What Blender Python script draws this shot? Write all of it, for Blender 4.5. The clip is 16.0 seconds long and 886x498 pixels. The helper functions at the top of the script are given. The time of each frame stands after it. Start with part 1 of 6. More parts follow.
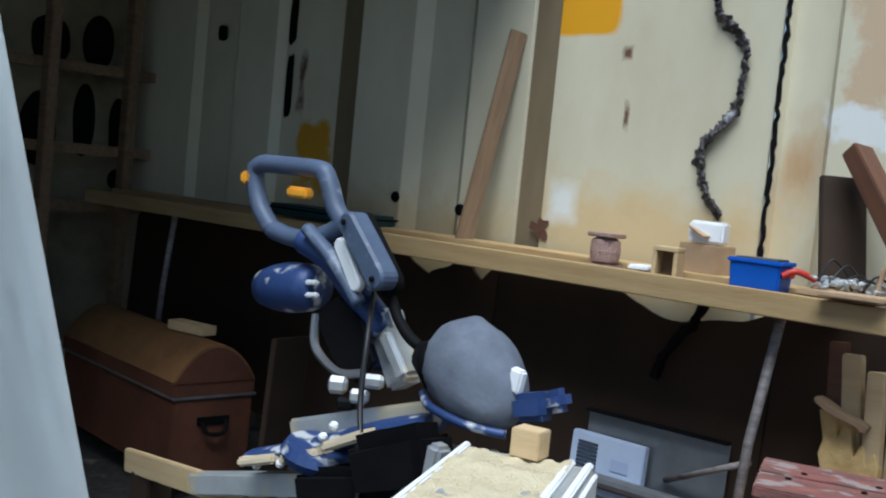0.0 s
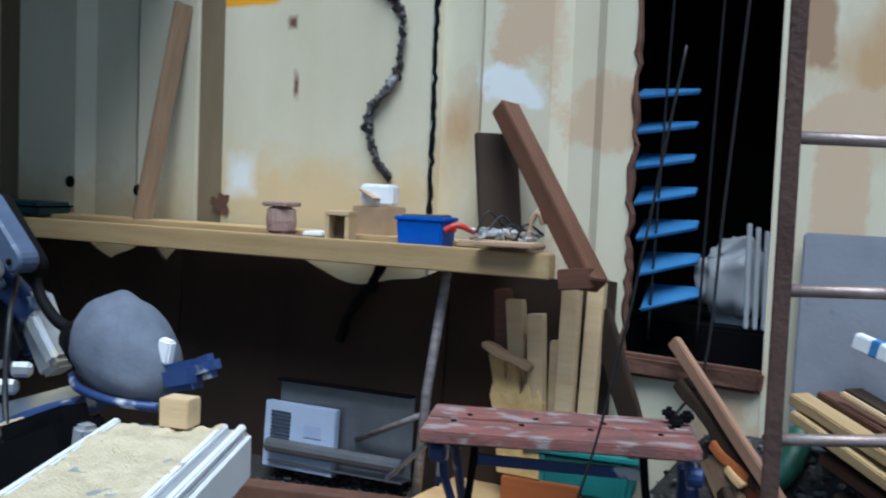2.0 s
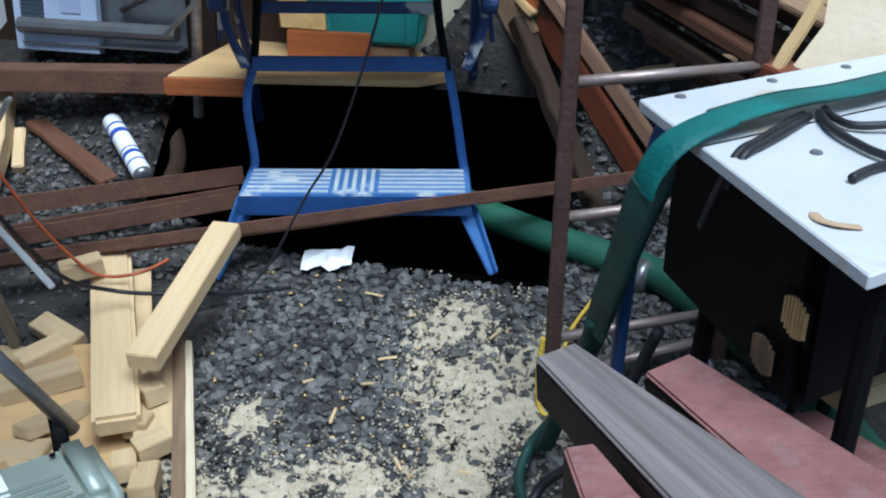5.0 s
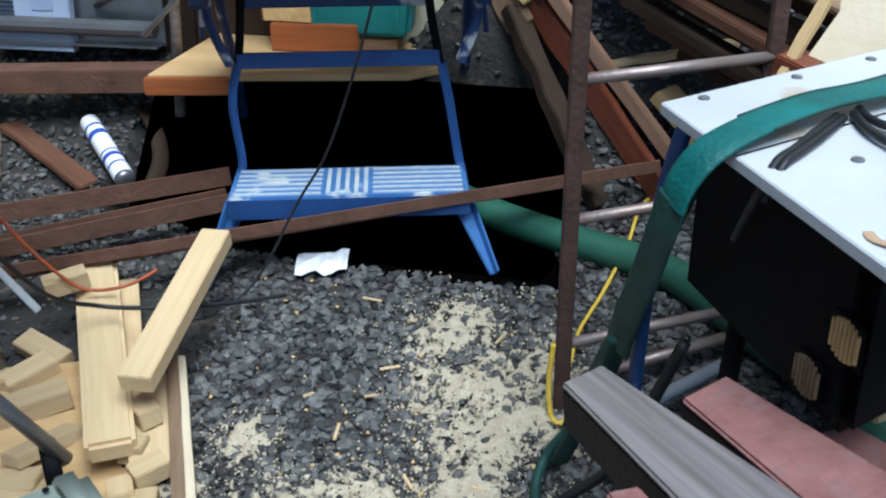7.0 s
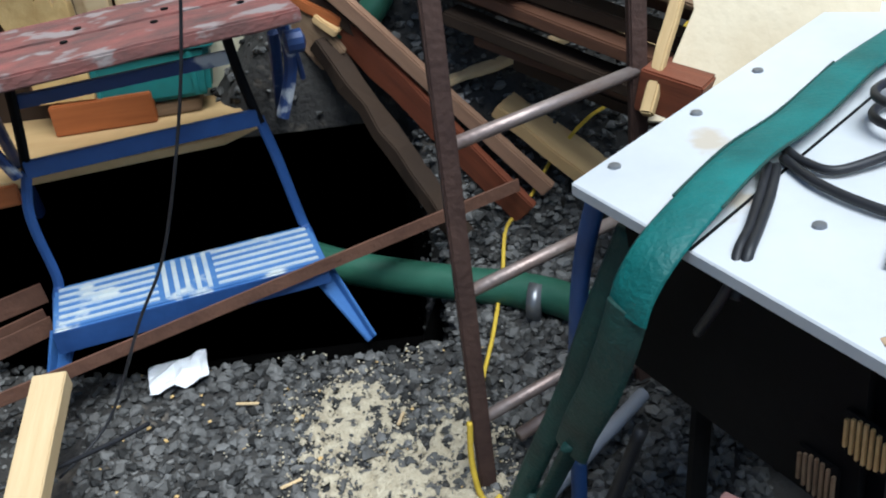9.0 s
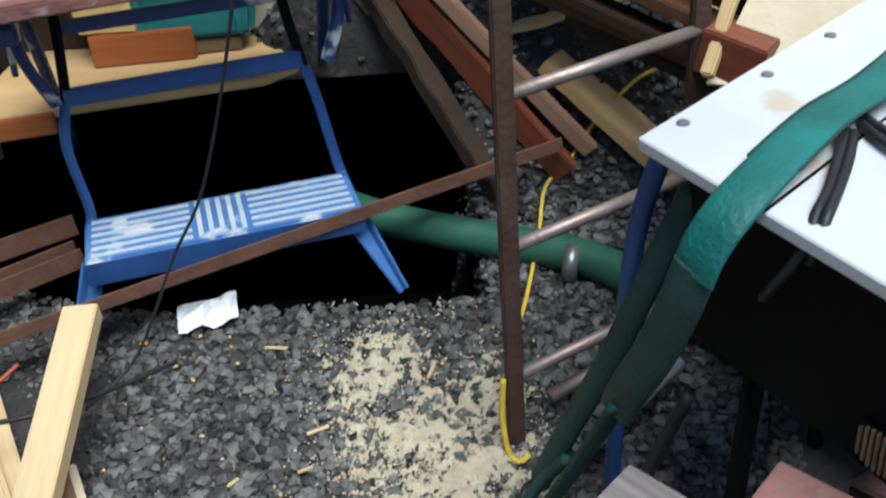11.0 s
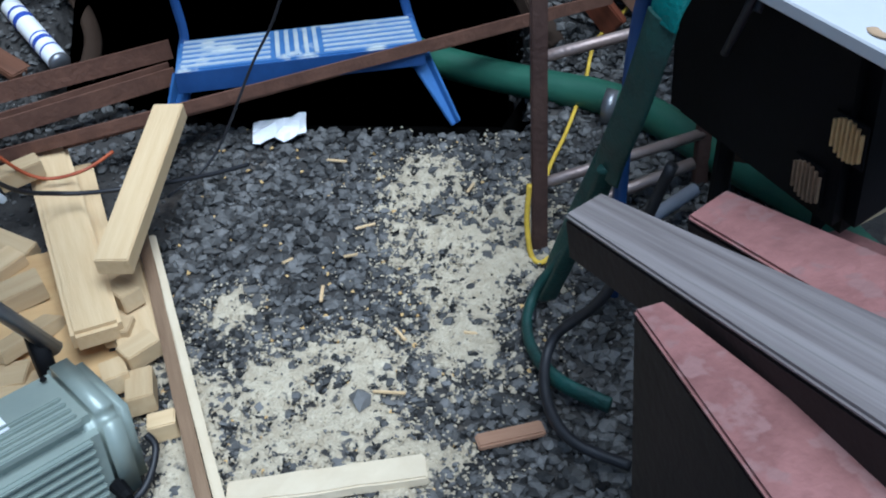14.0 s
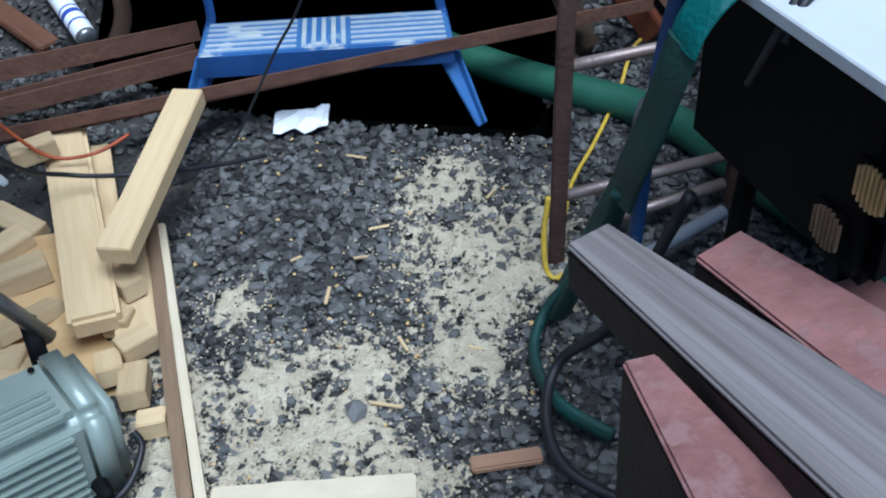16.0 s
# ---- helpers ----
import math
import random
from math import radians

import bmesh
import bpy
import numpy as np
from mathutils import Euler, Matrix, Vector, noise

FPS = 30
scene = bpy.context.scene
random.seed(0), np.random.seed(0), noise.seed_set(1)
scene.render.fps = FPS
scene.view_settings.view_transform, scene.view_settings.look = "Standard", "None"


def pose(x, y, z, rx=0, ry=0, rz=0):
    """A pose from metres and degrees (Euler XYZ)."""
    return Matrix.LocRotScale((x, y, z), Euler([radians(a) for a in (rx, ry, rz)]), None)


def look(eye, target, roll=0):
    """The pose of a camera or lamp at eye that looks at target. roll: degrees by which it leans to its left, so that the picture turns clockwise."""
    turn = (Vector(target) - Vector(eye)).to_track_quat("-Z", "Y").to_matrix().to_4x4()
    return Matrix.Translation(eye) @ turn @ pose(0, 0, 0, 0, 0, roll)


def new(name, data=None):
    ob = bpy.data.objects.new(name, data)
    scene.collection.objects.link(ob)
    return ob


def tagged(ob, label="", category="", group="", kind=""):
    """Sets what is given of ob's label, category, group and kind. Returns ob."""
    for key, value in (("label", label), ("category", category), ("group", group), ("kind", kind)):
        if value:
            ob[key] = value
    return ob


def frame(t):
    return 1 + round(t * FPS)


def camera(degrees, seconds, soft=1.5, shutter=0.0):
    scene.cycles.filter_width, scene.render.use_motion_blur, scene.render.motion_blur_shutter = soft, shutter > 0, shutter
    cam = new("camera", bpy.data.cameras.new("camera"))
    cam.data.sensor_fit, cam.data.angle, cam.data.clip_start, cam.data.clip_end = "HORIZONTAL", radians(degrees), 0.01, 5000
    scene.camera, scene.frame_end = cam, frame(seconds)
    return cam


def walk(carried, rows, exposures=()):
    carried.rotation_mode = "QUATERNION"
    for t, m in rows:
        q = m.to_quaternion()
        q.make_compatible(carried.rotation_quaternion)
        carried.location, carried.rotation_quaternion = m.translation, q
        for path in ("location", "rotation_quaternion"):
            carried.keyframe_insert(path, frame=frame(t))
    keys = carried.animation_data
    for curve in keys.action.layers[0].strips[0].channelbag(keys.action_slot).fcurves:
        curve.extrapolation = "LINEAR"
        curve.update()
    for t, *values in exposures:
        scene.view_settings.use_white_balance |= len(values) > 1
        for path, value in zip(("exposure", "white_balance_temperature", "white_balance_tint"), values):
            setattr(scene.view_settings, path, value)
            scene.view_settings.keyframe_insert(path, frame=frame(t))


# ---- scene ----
cam = camera(46.0, 16.0, soft=2.0, shutter=0.3)
PATH = [
    (0, (0.585, -0.692, 1.267), (-0.788, 0.755, 1.125), 5.6),
    (0.5, (0.604, -0.654, 1.253), (-0.708, 0.85, 1.12), 5.3),
    (1, (0.654, -0.619, 1.245), (-0.559, 0.968, 1.138), 4.2),
    (1.5, (0.703, -0.598, 1.242), (-0.406, 1.064, 1.144), 3.0),
    (2, (0.729, -0.6, 1.241), (-0.238, 1.145, 1.1), 2.3),
    (2.5, (0.702, -0.59, 1.233), (-0.137, 1.212, 1.012), 1.5),
    (3, (0.675, -0.552, 1.189), (-0.067, 1.271, 0.835), 0.4),
    (3.5, (0.658, -0.508, 1.143), (0.022, 1.312, 0.613), 1.3),
    (4, (0.649, -0.523, 1.107), (0.071, 1.278, 0.459), 1.3),
    (4.5, (0.652, -0.535, 1.066), (0.148, 1.245, 0.305), 2.0),
    (4.7, (0.652, -0.537, 1.069), (0.151, 1.221, 0.257), 1.2),
    (6.8, (0.581, -0.495, 1.076), (0.156, 1.234, 0.166), -0.3),
    (7, (0.578, -0.455, 1.086), (0.141, 1.281, 0.194), -0.4),
    (7.5, (0.568, -0.379, 1.098), (0.129, 1.356, 0.204), 0.5),
    (8, (0.557, -0.332, 1.115), (0.216, 1.413, 0.2), -0.6),
    (8.5, (0.486, -0.23, 1.142), (0.345, 1.529, 0.201), -6.3),
    (8.7, (0.448, -0.204, 1.183), (0.367, 1.538, 0.204), -8.0),
    (10.8, (0.398, -0.18, 1.176), (0.313, 1.544, 0.166), -4.9),
    (11, (0.38, -0.179, 1.158), (0.282, 1.522, 0.111), -4.7),
    (11.5, (0.369, -0.199, 1.13), (0.289, 1.472, 0.035), -5.3),
    (12, (0.429, -0.254, 1.114), (0.258, 1.419, 0.032), -3.5),
    (12.5, (0.517, -0.345, 1.065), (0.224, 1.307, -0.024), -0.2),
    (13, (0.54, -0.404, 1.062), (0.213, 1.231, -0.044), -0.7),
    (13.5, (0.505, -0.448, 1.061), (0.216, 1.168, -0.082), -2.5),
    (14, (0.496, -0.474, 1.061), (0.213, 1.16, -0.058), -3.9),
    (14.5, (0.533, -0.443, 1.085), (0.215, 1.191, -0.023), -2.3),
    (15, (0.546, -0.418, 1.079), (0.207, 1.247, 0.024), -1.3),
    (15.5, (0.549, -0.391, 1.069), (0.201, 1.238, -0.038), -1.6),
    (16, (0.542, -0.386, 1.062), (0.174, 1.212, -0.083), -2.0),
]
walk(cam, [(t, look(eye, target, roll)) for t, eye, target, roll in PATH],
     [(0, 0.32, 5650, 3), (1.5, 0.33, 5450, 3), (3, 0.32, 5050, 3), (4.5, 0.44, 5250, 2), (7, 0.56, 5450, 2), (11, 0.62, 5900, 3), (12, 0.60, 5500, 3), (13, 0.46, 5200, 3), (14.5, 0.38, 5050, 3), (16, 0.40, 5050, 3)])

# ---- light ----
world = bpy.data.worlds.new("sky")
scene.world = world
world.use_nodes = True
wn = world.node_tree
sky = wn.nodes.new("ShaderNodeTexSky")
sky.sky_type, sky.sun_disc = "NISHITA", False
sky.sun_elevation, sky.sun_rotation = radians(65), radians(149)
bgn = wn.nodes["Background"]
bgn.inputs["Strength"].default_value = 0.07
wn.links.new(sky.outputs[0], bgn.inputs["Color"])
sun = bpy.data.lights.new("sun", "SUN")
sun.energy, sun.angle, sun.color = 3.6, radians(40), (1.0, 0.98, 0.95)
sun_ob = new("sun", sun)
sun_ob.matrix_world = look((1.2, -1.4, 5.2), (0, 0.6, 0.2))


# ---- materials ----
def mat(name, base, second=None, rough=0.7, metal=0.0, scale=8.0, contrast=0.5, bump=0.15, bump_scale=60.0, stretch=(1, 1, 1),
        third=None, third_scale=3.0, third_at=0.6, vary=0.0, spec=0.4):
    m = bpy.data.materials.new(name)
    m.use_nodes = True
    nt = m.node_tree
    bs = nt.nodes["Principled BSDF"]
    second = second or tuple(c * 0.6 for c in base)
    tc = nt.nodes.new("ShaderNodeTexCoord")
    mp = nt.nodes.new("ShaderNodeMapping")
    mp.inputs["Scale"].default_value = stretch
    nt.links.new(tc.outputs["Object"], mp.inputs["Vector"])
    info = nt.nodes.new("ShaderNodeObjectInfo")
    shift = nt.nodes.new("ShaderNodeVectorMath")
    shift.operation = "MULTIPLY_ADD"
    nt.links.new(info.outputs["Random"], shift.inputs[0])
    shift.inputs[1].default_value = (7.0, 5.0, 3.0)
    nt.links.new(mp.outputs[0], shift.inputs[2])
    n1 = nt.nodes.new("ShaderNodeTexNoise")
    n1.inputs["Scale"].default_value, n1.inputs["Detail"].default_value, n1.inputs["Roughness"].default_value = scale, 8.0, 0.65
    nt.links.new(shift.outputs[0], n1.inputs["Vector"])
    r1 = nt.nodes.new("ShaderNodeValToRGB")
    r1.color_ramp.elements[0].position, r1.color_ramp.elements[1].position = 0.5 - 0.5 * contrast * 0.6, 0.5 + 0.5 * contrast * 0.6
    r1.color_ramp.elements[0].color, r1.color_ramp.elements[1].color = (*second, 1), (*base, 1)
    nt.links.new(n1.outputs["Fac"], r1.inputs[0])
    colour = r1.outputs[0]
    if third:
        n2 = nt.nodes.new("ShaderNodeTexNoise")
        n2.inputs["Scale"].default_value, n2.inputs["Detail"].default_value = third_scale, 6.0
        nt.links.new(shift.outputs[0], n2.inputs["Vector"])
        r2 = nt.nodes.new("ShaderNodeValToRGB")
        r2.color_ramp.elements[0].position, r2.color_ramp.elements[1].position = third_at, third_at + 0.06
        nt.links.new(n2.outputs["Fac"], r2.inputs[0])
        mix = nt.nodes.new("ShaderNodeMixRGB")
        mix.inputs[2].default_value = (*third, 1)
        nt.links.new(r2.outputs[0], mix.inputs[0])
        nt.links.new(colour, mix.inputs[1])
        colour = mix.outputs[0]
    if vary:
        hsv = nt.nodes.new("ShaderNodeHueSaturation")
        mr = nt.nodes.new("ShaderNodeMapRange")
        mr.inputs["To Min"].default_value, mr.inputs["To Max"].default_value = 1 - vary, 1 + vary
        nt.links.new(info.outputs["Random"], mr.inputs["Value"])
        nt.links.new(mr.outputs[0], hsv.inputs["Value"])
        nt.links.new(colour, hsv.inputs["Color"])
        colour = hsv.outputs[0]
    nt.links.new(colour, bs.inputs["Base Color"])
    bs.inputs["Roughness"].default_value, bs.inputs["Metallic"].default_value = rough, metal
    bs.inputs["Specular IOR Level"].default_value = spec
    if bump:
        n3 = nt.nodes.new("ShaderNodeTexNoise")
        n3.inputs["Scale"].default_value, n3.inputs["Detail"].default_value = bump_scale, 5.0
        nt.links.new(shift.outputs[0], n3.inputs["Vector"])
        bp = nt.nodes.new("ShaderNodeBump")
        bp.inputs["Strength"].default_value, bp.inputs["Distance"].default_value = bump, 0.01
        nt.links.new(n3.outputs["Fac"], bp.inputs["Height"])
        nt.links.new(bp.outputs[0], bs.inputs["Normal"])
    return m


GRAIN = (1.0, 12.0, 12.0)   # long pieces run along their own x
M_PINE = mat("fresh_pine", (0.62, 0.475, 0.28), (0.48, 0.33, 0.17), 0.75, 0, 4, 1.0, 0.15, 30, GRAIN, third=(0.40, 0.22, 0.09), third_scale=2.2, third_at=0.69, vary=0.14)
M_BENCH = mat("bench_pine", (0.50, 0.36, 0.18), (0.33, 0.21, 0.09), 0.65, 0, 3, 0.9, 0.12, 30, GRAIN, vary=0.08)
M_OLDWOOD = mat("old_wood", (0.30, 0.20, 0.12), (0.15, 0.09, 0.05), 0.8, 0, 4, 0.9, 0.25, 30, GRAIN, vary=0.15)
M_BROWN = mat("brown_stained_wood", (0.15, 0.066, 0.036), (0.07, 0.03, 0.017), 0.6, 0, 4, 0.9, 0.15, 30, GRAIN)
M_ORANGEWOOD = mat("orange_varnished_wood", (0.42, 0.13, 0.04), (0.24, 0.07, 0.02), 0.45, 0, 4, 0.9, 0.1, 30, GRAIN)
M_PLY = mat("plywood", (0.62, 0.42, 0.20), (0.48, 0.30, 0.13), 0.7, 0, 3, 0.8, 0.08, 40, (1, 6, 6))
M_CREAMBOARD = mat("cream_broken_board", (0.66, 0.57, 0.42), (0.52, 0.42, 0.28), 0.85, 0, 6, 0.9, 0.2, 50)
M_CHIPBOARD = mat("splintered_board", (0.66, 0.46, 0.20), (0.45, 0.28, 0.10), 0.85, 0, 20, 0.8, 0.4, 50)
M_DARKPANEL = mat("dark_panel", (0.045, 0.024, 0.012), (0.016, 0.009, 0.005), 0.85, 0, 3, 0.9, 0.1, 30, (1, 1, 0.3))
M_WALL = mat("cream_painted_steel", (0.74, 0.69, 0.53), (0.62, 0.55, 0.38), 0.55, 0, 2.2, 0.8, 0.06, 25, (1, 1, 0.5), third=(0.55, 0.36, 0.19), third_scale=1.6, third_at=0.66)
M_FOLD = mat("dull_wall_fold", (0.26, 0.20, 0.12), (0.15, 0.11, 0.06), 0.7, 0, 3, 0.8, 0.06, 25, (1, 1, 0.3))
M_SEALANT = mat("grey_sealant", (0.10, 0.09, 0.095), (0.03, 0.028, 0.03), 0.5, 0, 30, 0.9, 0.8, 90, third=(0.35, 0.34, 0.36), third_scale=14, third_at=0.6)
M_BLACK = mat("black_paint", (0.005, 0.005, 0.006), (0.003, 0.003, 0.0035), 0.7, 0, 10, 0.5, 0.05, spec=0.12)
# near-black that stands in for deep shade in the pit and unlit spaces
M_DARKHOLE = mat("shade_black", (0.006, 0.0055, 0.005), (0.003, 0.003, 0.003), 0.95, 0, 4, 0.5, 0.0, spec=0.05)
M_RUST = mat("rusty_steel", (0.20, 0.10, 0.065), (0.085, 0.042, 0.03), 0.75, 0.3, 14, 0.9, 0.25, 90, vary=0.1)
M_STILE = mat("dark_rusty_stile", (0.11, 0.062, 0.048), (0.05, 0.028, 0.024), 0.7, 0.3, 14, 0.9, 0.25, 90)
# near-black for the section sides that face away from the light
M_WEBSHADE = mat("shaded_steel_side", (0.035, 0.022, 0.02), (0.015, 0.01, 0.009), 0.75, 0.2, 9, 0.9, 0.2, 70)
M_RUNG = mat("worn_rung_steel", (0.36, 0.31, 0.29), (0.20, 0.13, 0.11), 0.45, 0.6, 12, 0.9, 0.15, 90)
M_REDOX = mat("red_oxide_steel", (0.37, 0.175, 0.16), (0.12, 0.05, 0.045), 0.75, 0.1, 12, 1.0, 0.25, 90, third=(0.25, 0.135, 0.125), third_scale=30, third_at=0.55)
M_GREYSTEEL = mat("grey_brown_steel", (0.40, 0.36, 0.35), (0.10, 0.08, 0.078), 0.55, 0.2, 3, 0.8, 0.15, 70, (0.25, 16, 16), third=(0.22, 0.20, 0.19), third_scale=9, third_at=0.58)
M_DEEPBLUE = mat("deep_blue_paint_and_shade", (0.03, 0.085, 0.26), (0.018, 0.05, 0.16), 0.45, 0.1, 9, 0.7, 0.1, 60, third=(0.25, 0.30, 0.36), third_scale=14, third_at=0.68)
M_BLUE = mat("worn_blue_paint", (0.07, 0.18, 0.43), (0.04, 0.11, 0.30), 0.45, 0.1, 9, 0.7, 0.1, 60, third=(0.34, 0.38, 0.42), third_scale=12, third_at=0.68)
M_STEP = mat("scuffed_blue_step", (0.10, 0.22, 0.46), (0.05, 0.13, 0.33), 0.45, 0.1, 9, 0.8, 0.1, 60, third=(0.55, 0.58, 0.58), third_scale=9, third_at=0.56)
M_RIB = mat("scuffed_rib", (0.62, 0.62, 0.55), (0.30, 0.40, 0.55), 0.5, 0.1, 18, 0.9, 0.1, 60)
M_REDJAW = mat("paint_stained_jaw", (0.28, 0.095, 0.08), (0.09, 0.06, 0.055), 0.8, 0, 7, 0.7, 0.35, 40, (1.3, 2.4, 2.4), third=(0.27, 0.22, 0.21), third_scale=10, third_at=0.54)
M_REDWOOD = mat("red_brown_varnished_wood", (0.20, 0.055, 0.025), (0.09, 0.025, 0.012), 0.5, 0, 4, 0.9, 0.15, 30, GRAIN)
# dirty cream, darkened further for the shade at the shed's end
M_ENDPANEL = mat("dirty_shaded_cream", (0.34, 0.29, 0.19), (0.10, 0.08, 0.05), 0.8, 0, 2.5, 0.8, 0.1, 25)
M_NAVY = mat("blue_saw_paint", (0.035, 0.065, 0.19), (0.02, 0.04, 0.12), 0.45, 0.1, 12, 0.8, 0.1, 70, third=(0.50, 0.51, 0.53), third_scale=13, third_at=0.57)
M_SAWGREY = mat("blue_grey_plastic", (0.09, 0.12, 0.19), (0.06, 0.08, 0.13), 0.5, 0, 10, 0.7, 0.08, 60, third=(0.28, 0.31, 0.37), third_scale=7, third_at=0.62)
M_CLOTH = mat("dusty_black_cloth", (0.19, 0.21, 0.26), (0.055, 0.065, 0.09), 0.9, 0, 6, 0.9, 0.12, 90)
M_ALU = mat("dusty_aluminium", (0.62, 0.64, 0.66), (0.45, 0.46, 0.47), 0.4, 0.6, 9, 0.8, 0.08, 60, third=(0.70, 0.62, 0.46), third_scale=5, third_at=0.55)
M_AMBER = mat("amber_plastic", (0.85, 0.40, 0.04), (0.7, 0.3, 0.02), 0.4, 0, 10, 0.5, 0)
M_WHITETOP = mat("white_laminate", (0.58, 0.59, 0.61), (0.46, 0.47, 0.49), 0.5, 0, 3.5, 0.8, 0.04, 40, third=(0.46, 0.40, 0.33), third_scale=7, third_at=0.63)
M_WHITE = mat("white_paint", (0.82, 0.83, 0.84), (0.74, 0.76, 0.78), 0.5, 0, 5, 0.6, 0.04)
M_SHEETING = mat("white_sheeting", (0.90, 0.92, 0.92), (0.80, 0.84, 0.85), 0.5, 0, 3, 0.8, 0.3, 14, (1, 1, 0.1))
lt = M_SHEETING.node_tree
tl = lt.nodes.new("ShaderNodeBsdfTranslucent")
tl.inputs["Color"].default_value = (0.85, 0.9, 0.92, 1)
mxs = lt.nodes.new("ShaderNodeMixShader")
mxs.inputs[0].default_value = 0.6
lt.links.new(lt.nodes["Principled BSDF"].outputs[0], mxs.inputs[1])
lt.links.new(tl.outputs[0], mxs.inputs[2])
lt.links.new(mxs.outputs[0], lt.nodes["Material Output"].inputs["Surface"])
M_GREYSHEET = mat("grey_sheet", (0.28, 0.29, 0.33), (0.19, 0.195, 0.22), 0.6, 0.1, 5, 1.0, 0.08, third=(0.20, 0.17, 0.16), third_scale=18, third_at=0.66)
M_BROWNPALE = mat("dry_reddish_wood", (0.36, 0.21, 0.13), (0.24, 0.13, 0.08), 0.85, 0, 6, 0.9, 0.2, 50, GRAIN)
# darker copy of the teal hose, for the lengths that hang in shade
M_HOSEDARK = mat("shaded_teal_hose", (0.012, 0.075, 0.062), (0.014, 0.022, 0.02), 0.6, 0, 14, 1.0, 0.3, 160)
M_TEAL = mat("teal_lay_flat_hose", (0.012, 0.16, 0.15), (0.006, 0.07, 0.065), 0.55, 0, 9, 0.8, 0.3, 160, third=(0.25, 0.36, 0.30), third_scale=7, third_at=0.66)
M_GREENHOSE = mat("green_hose", (0.035, 0.12, 0.075), (0.02, 0.075, 0.05), 0.45, 0, 9, 0.8, 0.1, 60)
M_CABLE = mat("black_rubber", (0.02, 0.02, 0.024), (0.01, 0.01, 0.012), 0.5, 0, 20, 0.5, 0)
M_ORANGECABLE = mat("orange_cable", (0.40, 0.09, 0.03), (0.25, 0.05, 0.02), 0.5, 0, 20, 0.5, 0)
M_YELLOWCORD = mat("yellow_cord", (0.72, 0.50, 0.05), (0.5, 0.33, 0.03), 0.7, 0, 30, 0.6, 0.2, 200)
M_PAPER = mat("white_paper", (0.84, 0.85, 0.87), (0.76, 0.77, 0.8), 0.8, 0, 6, 0.5, 0.1)
M_LABELBLUE = mat("pale_blue_label", (0.50, 0.57, 0.72), (0.42, 0.49, 0.64), 0.5, 0, 5, 0.5, 0.02)
M_INK = mat("dark_print", (0.05, 0.06, 0.09), (0.03, 0.04, 0.06), 0.6, 0, 10, 0.5, 0)
M_BLUEPRINT = mat("blue_print", (0.04, 0.08, 0.40), (0.03, 0.06, 0.3), 0.5, 0, 10, 0.5, 0)
M_GALV = mat("galvanised_sheet", (0.32, 0.33, 0.35), (0.16, 0.16, 0.17), 0.35, 0.7, 5, 0.9, 0.05)
M_BLUEBOX = mat("blue_plastic", (0.01, 0.11, 0.55), (0.01, 0.085, 0.45), 0.4, 0, 6, 0.5, 0.02)
M_REDPLASTIC = mat("red_plastic", (0.55, 0.04, 0.03), (0.4, 0.03, 0.02), 0.4, 0, 6, 0.5, 0)
M_CARD = mat("brown_card", (0.46, 0.32, 0.20), (0.36, 0.24, 0.14), 0.85, 0, 8, 0.6, 0.1)
M_ROPE = mat("pinkish_twine", (0.42, 0.28, 0.24), (0.28, 0.18, 0.15), 0.95, 0, 30, 0.8, 0.6, 200)
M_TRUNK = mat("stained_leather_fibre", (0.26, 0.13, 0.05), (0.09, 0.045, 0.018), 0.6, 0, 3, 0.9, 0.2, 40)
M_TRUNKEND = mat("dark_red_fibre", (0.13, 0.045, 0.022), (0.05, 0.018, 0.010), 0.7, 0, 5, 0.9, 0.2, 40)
M_GREYGREEN = mat("grey_green_enamel", (0.30, 0.34, 0.30), (0.24, 0.28, 0.25), 0.35, 0.2, 5, 0.6, 0.03)
M_SLATBLUE = mat("blue_slat", (0.08, 0.25, 0.52), (0.05, 0.17, 0.40), 0.45, 0, 8, 0.7, 0.05)
M_GROUND = mat("ballast_dirt", (0.055, 0.051, 0.047), (0.02, 0.018, 0.017), 0.95, 0, 22, 0.9, 0.8, 70, third=(0.13, 0.11, 0.09), third_scale=9, third_at=0.64)
M_STONE = mat("dark_stone", (0.095, 0.092, 0.088), (0.026, 0.025, 0.024), 0.6, 0, 9, 1.0, 0.3, 120, third=(0.34, 0.33, 0.32), third_scale=11, third_at=0.70)
M_SAWDUSTCLEAN = mat("clean_sawdust", (0.72, 0.63, 0.44), (0.52, 0.43, 0.27), 0.95, 0, 30, 0.9, 0.8, 200)
M_SAWDUST = mat("sawdust", (0.66, 0.58, 0.43), (0.38, 0.31, 0.21), 0.95, 0, 45, 0.9, 0.9, 220, third=(0.10, 0.095, 0.09), third_scale=38, third_at=0.60)


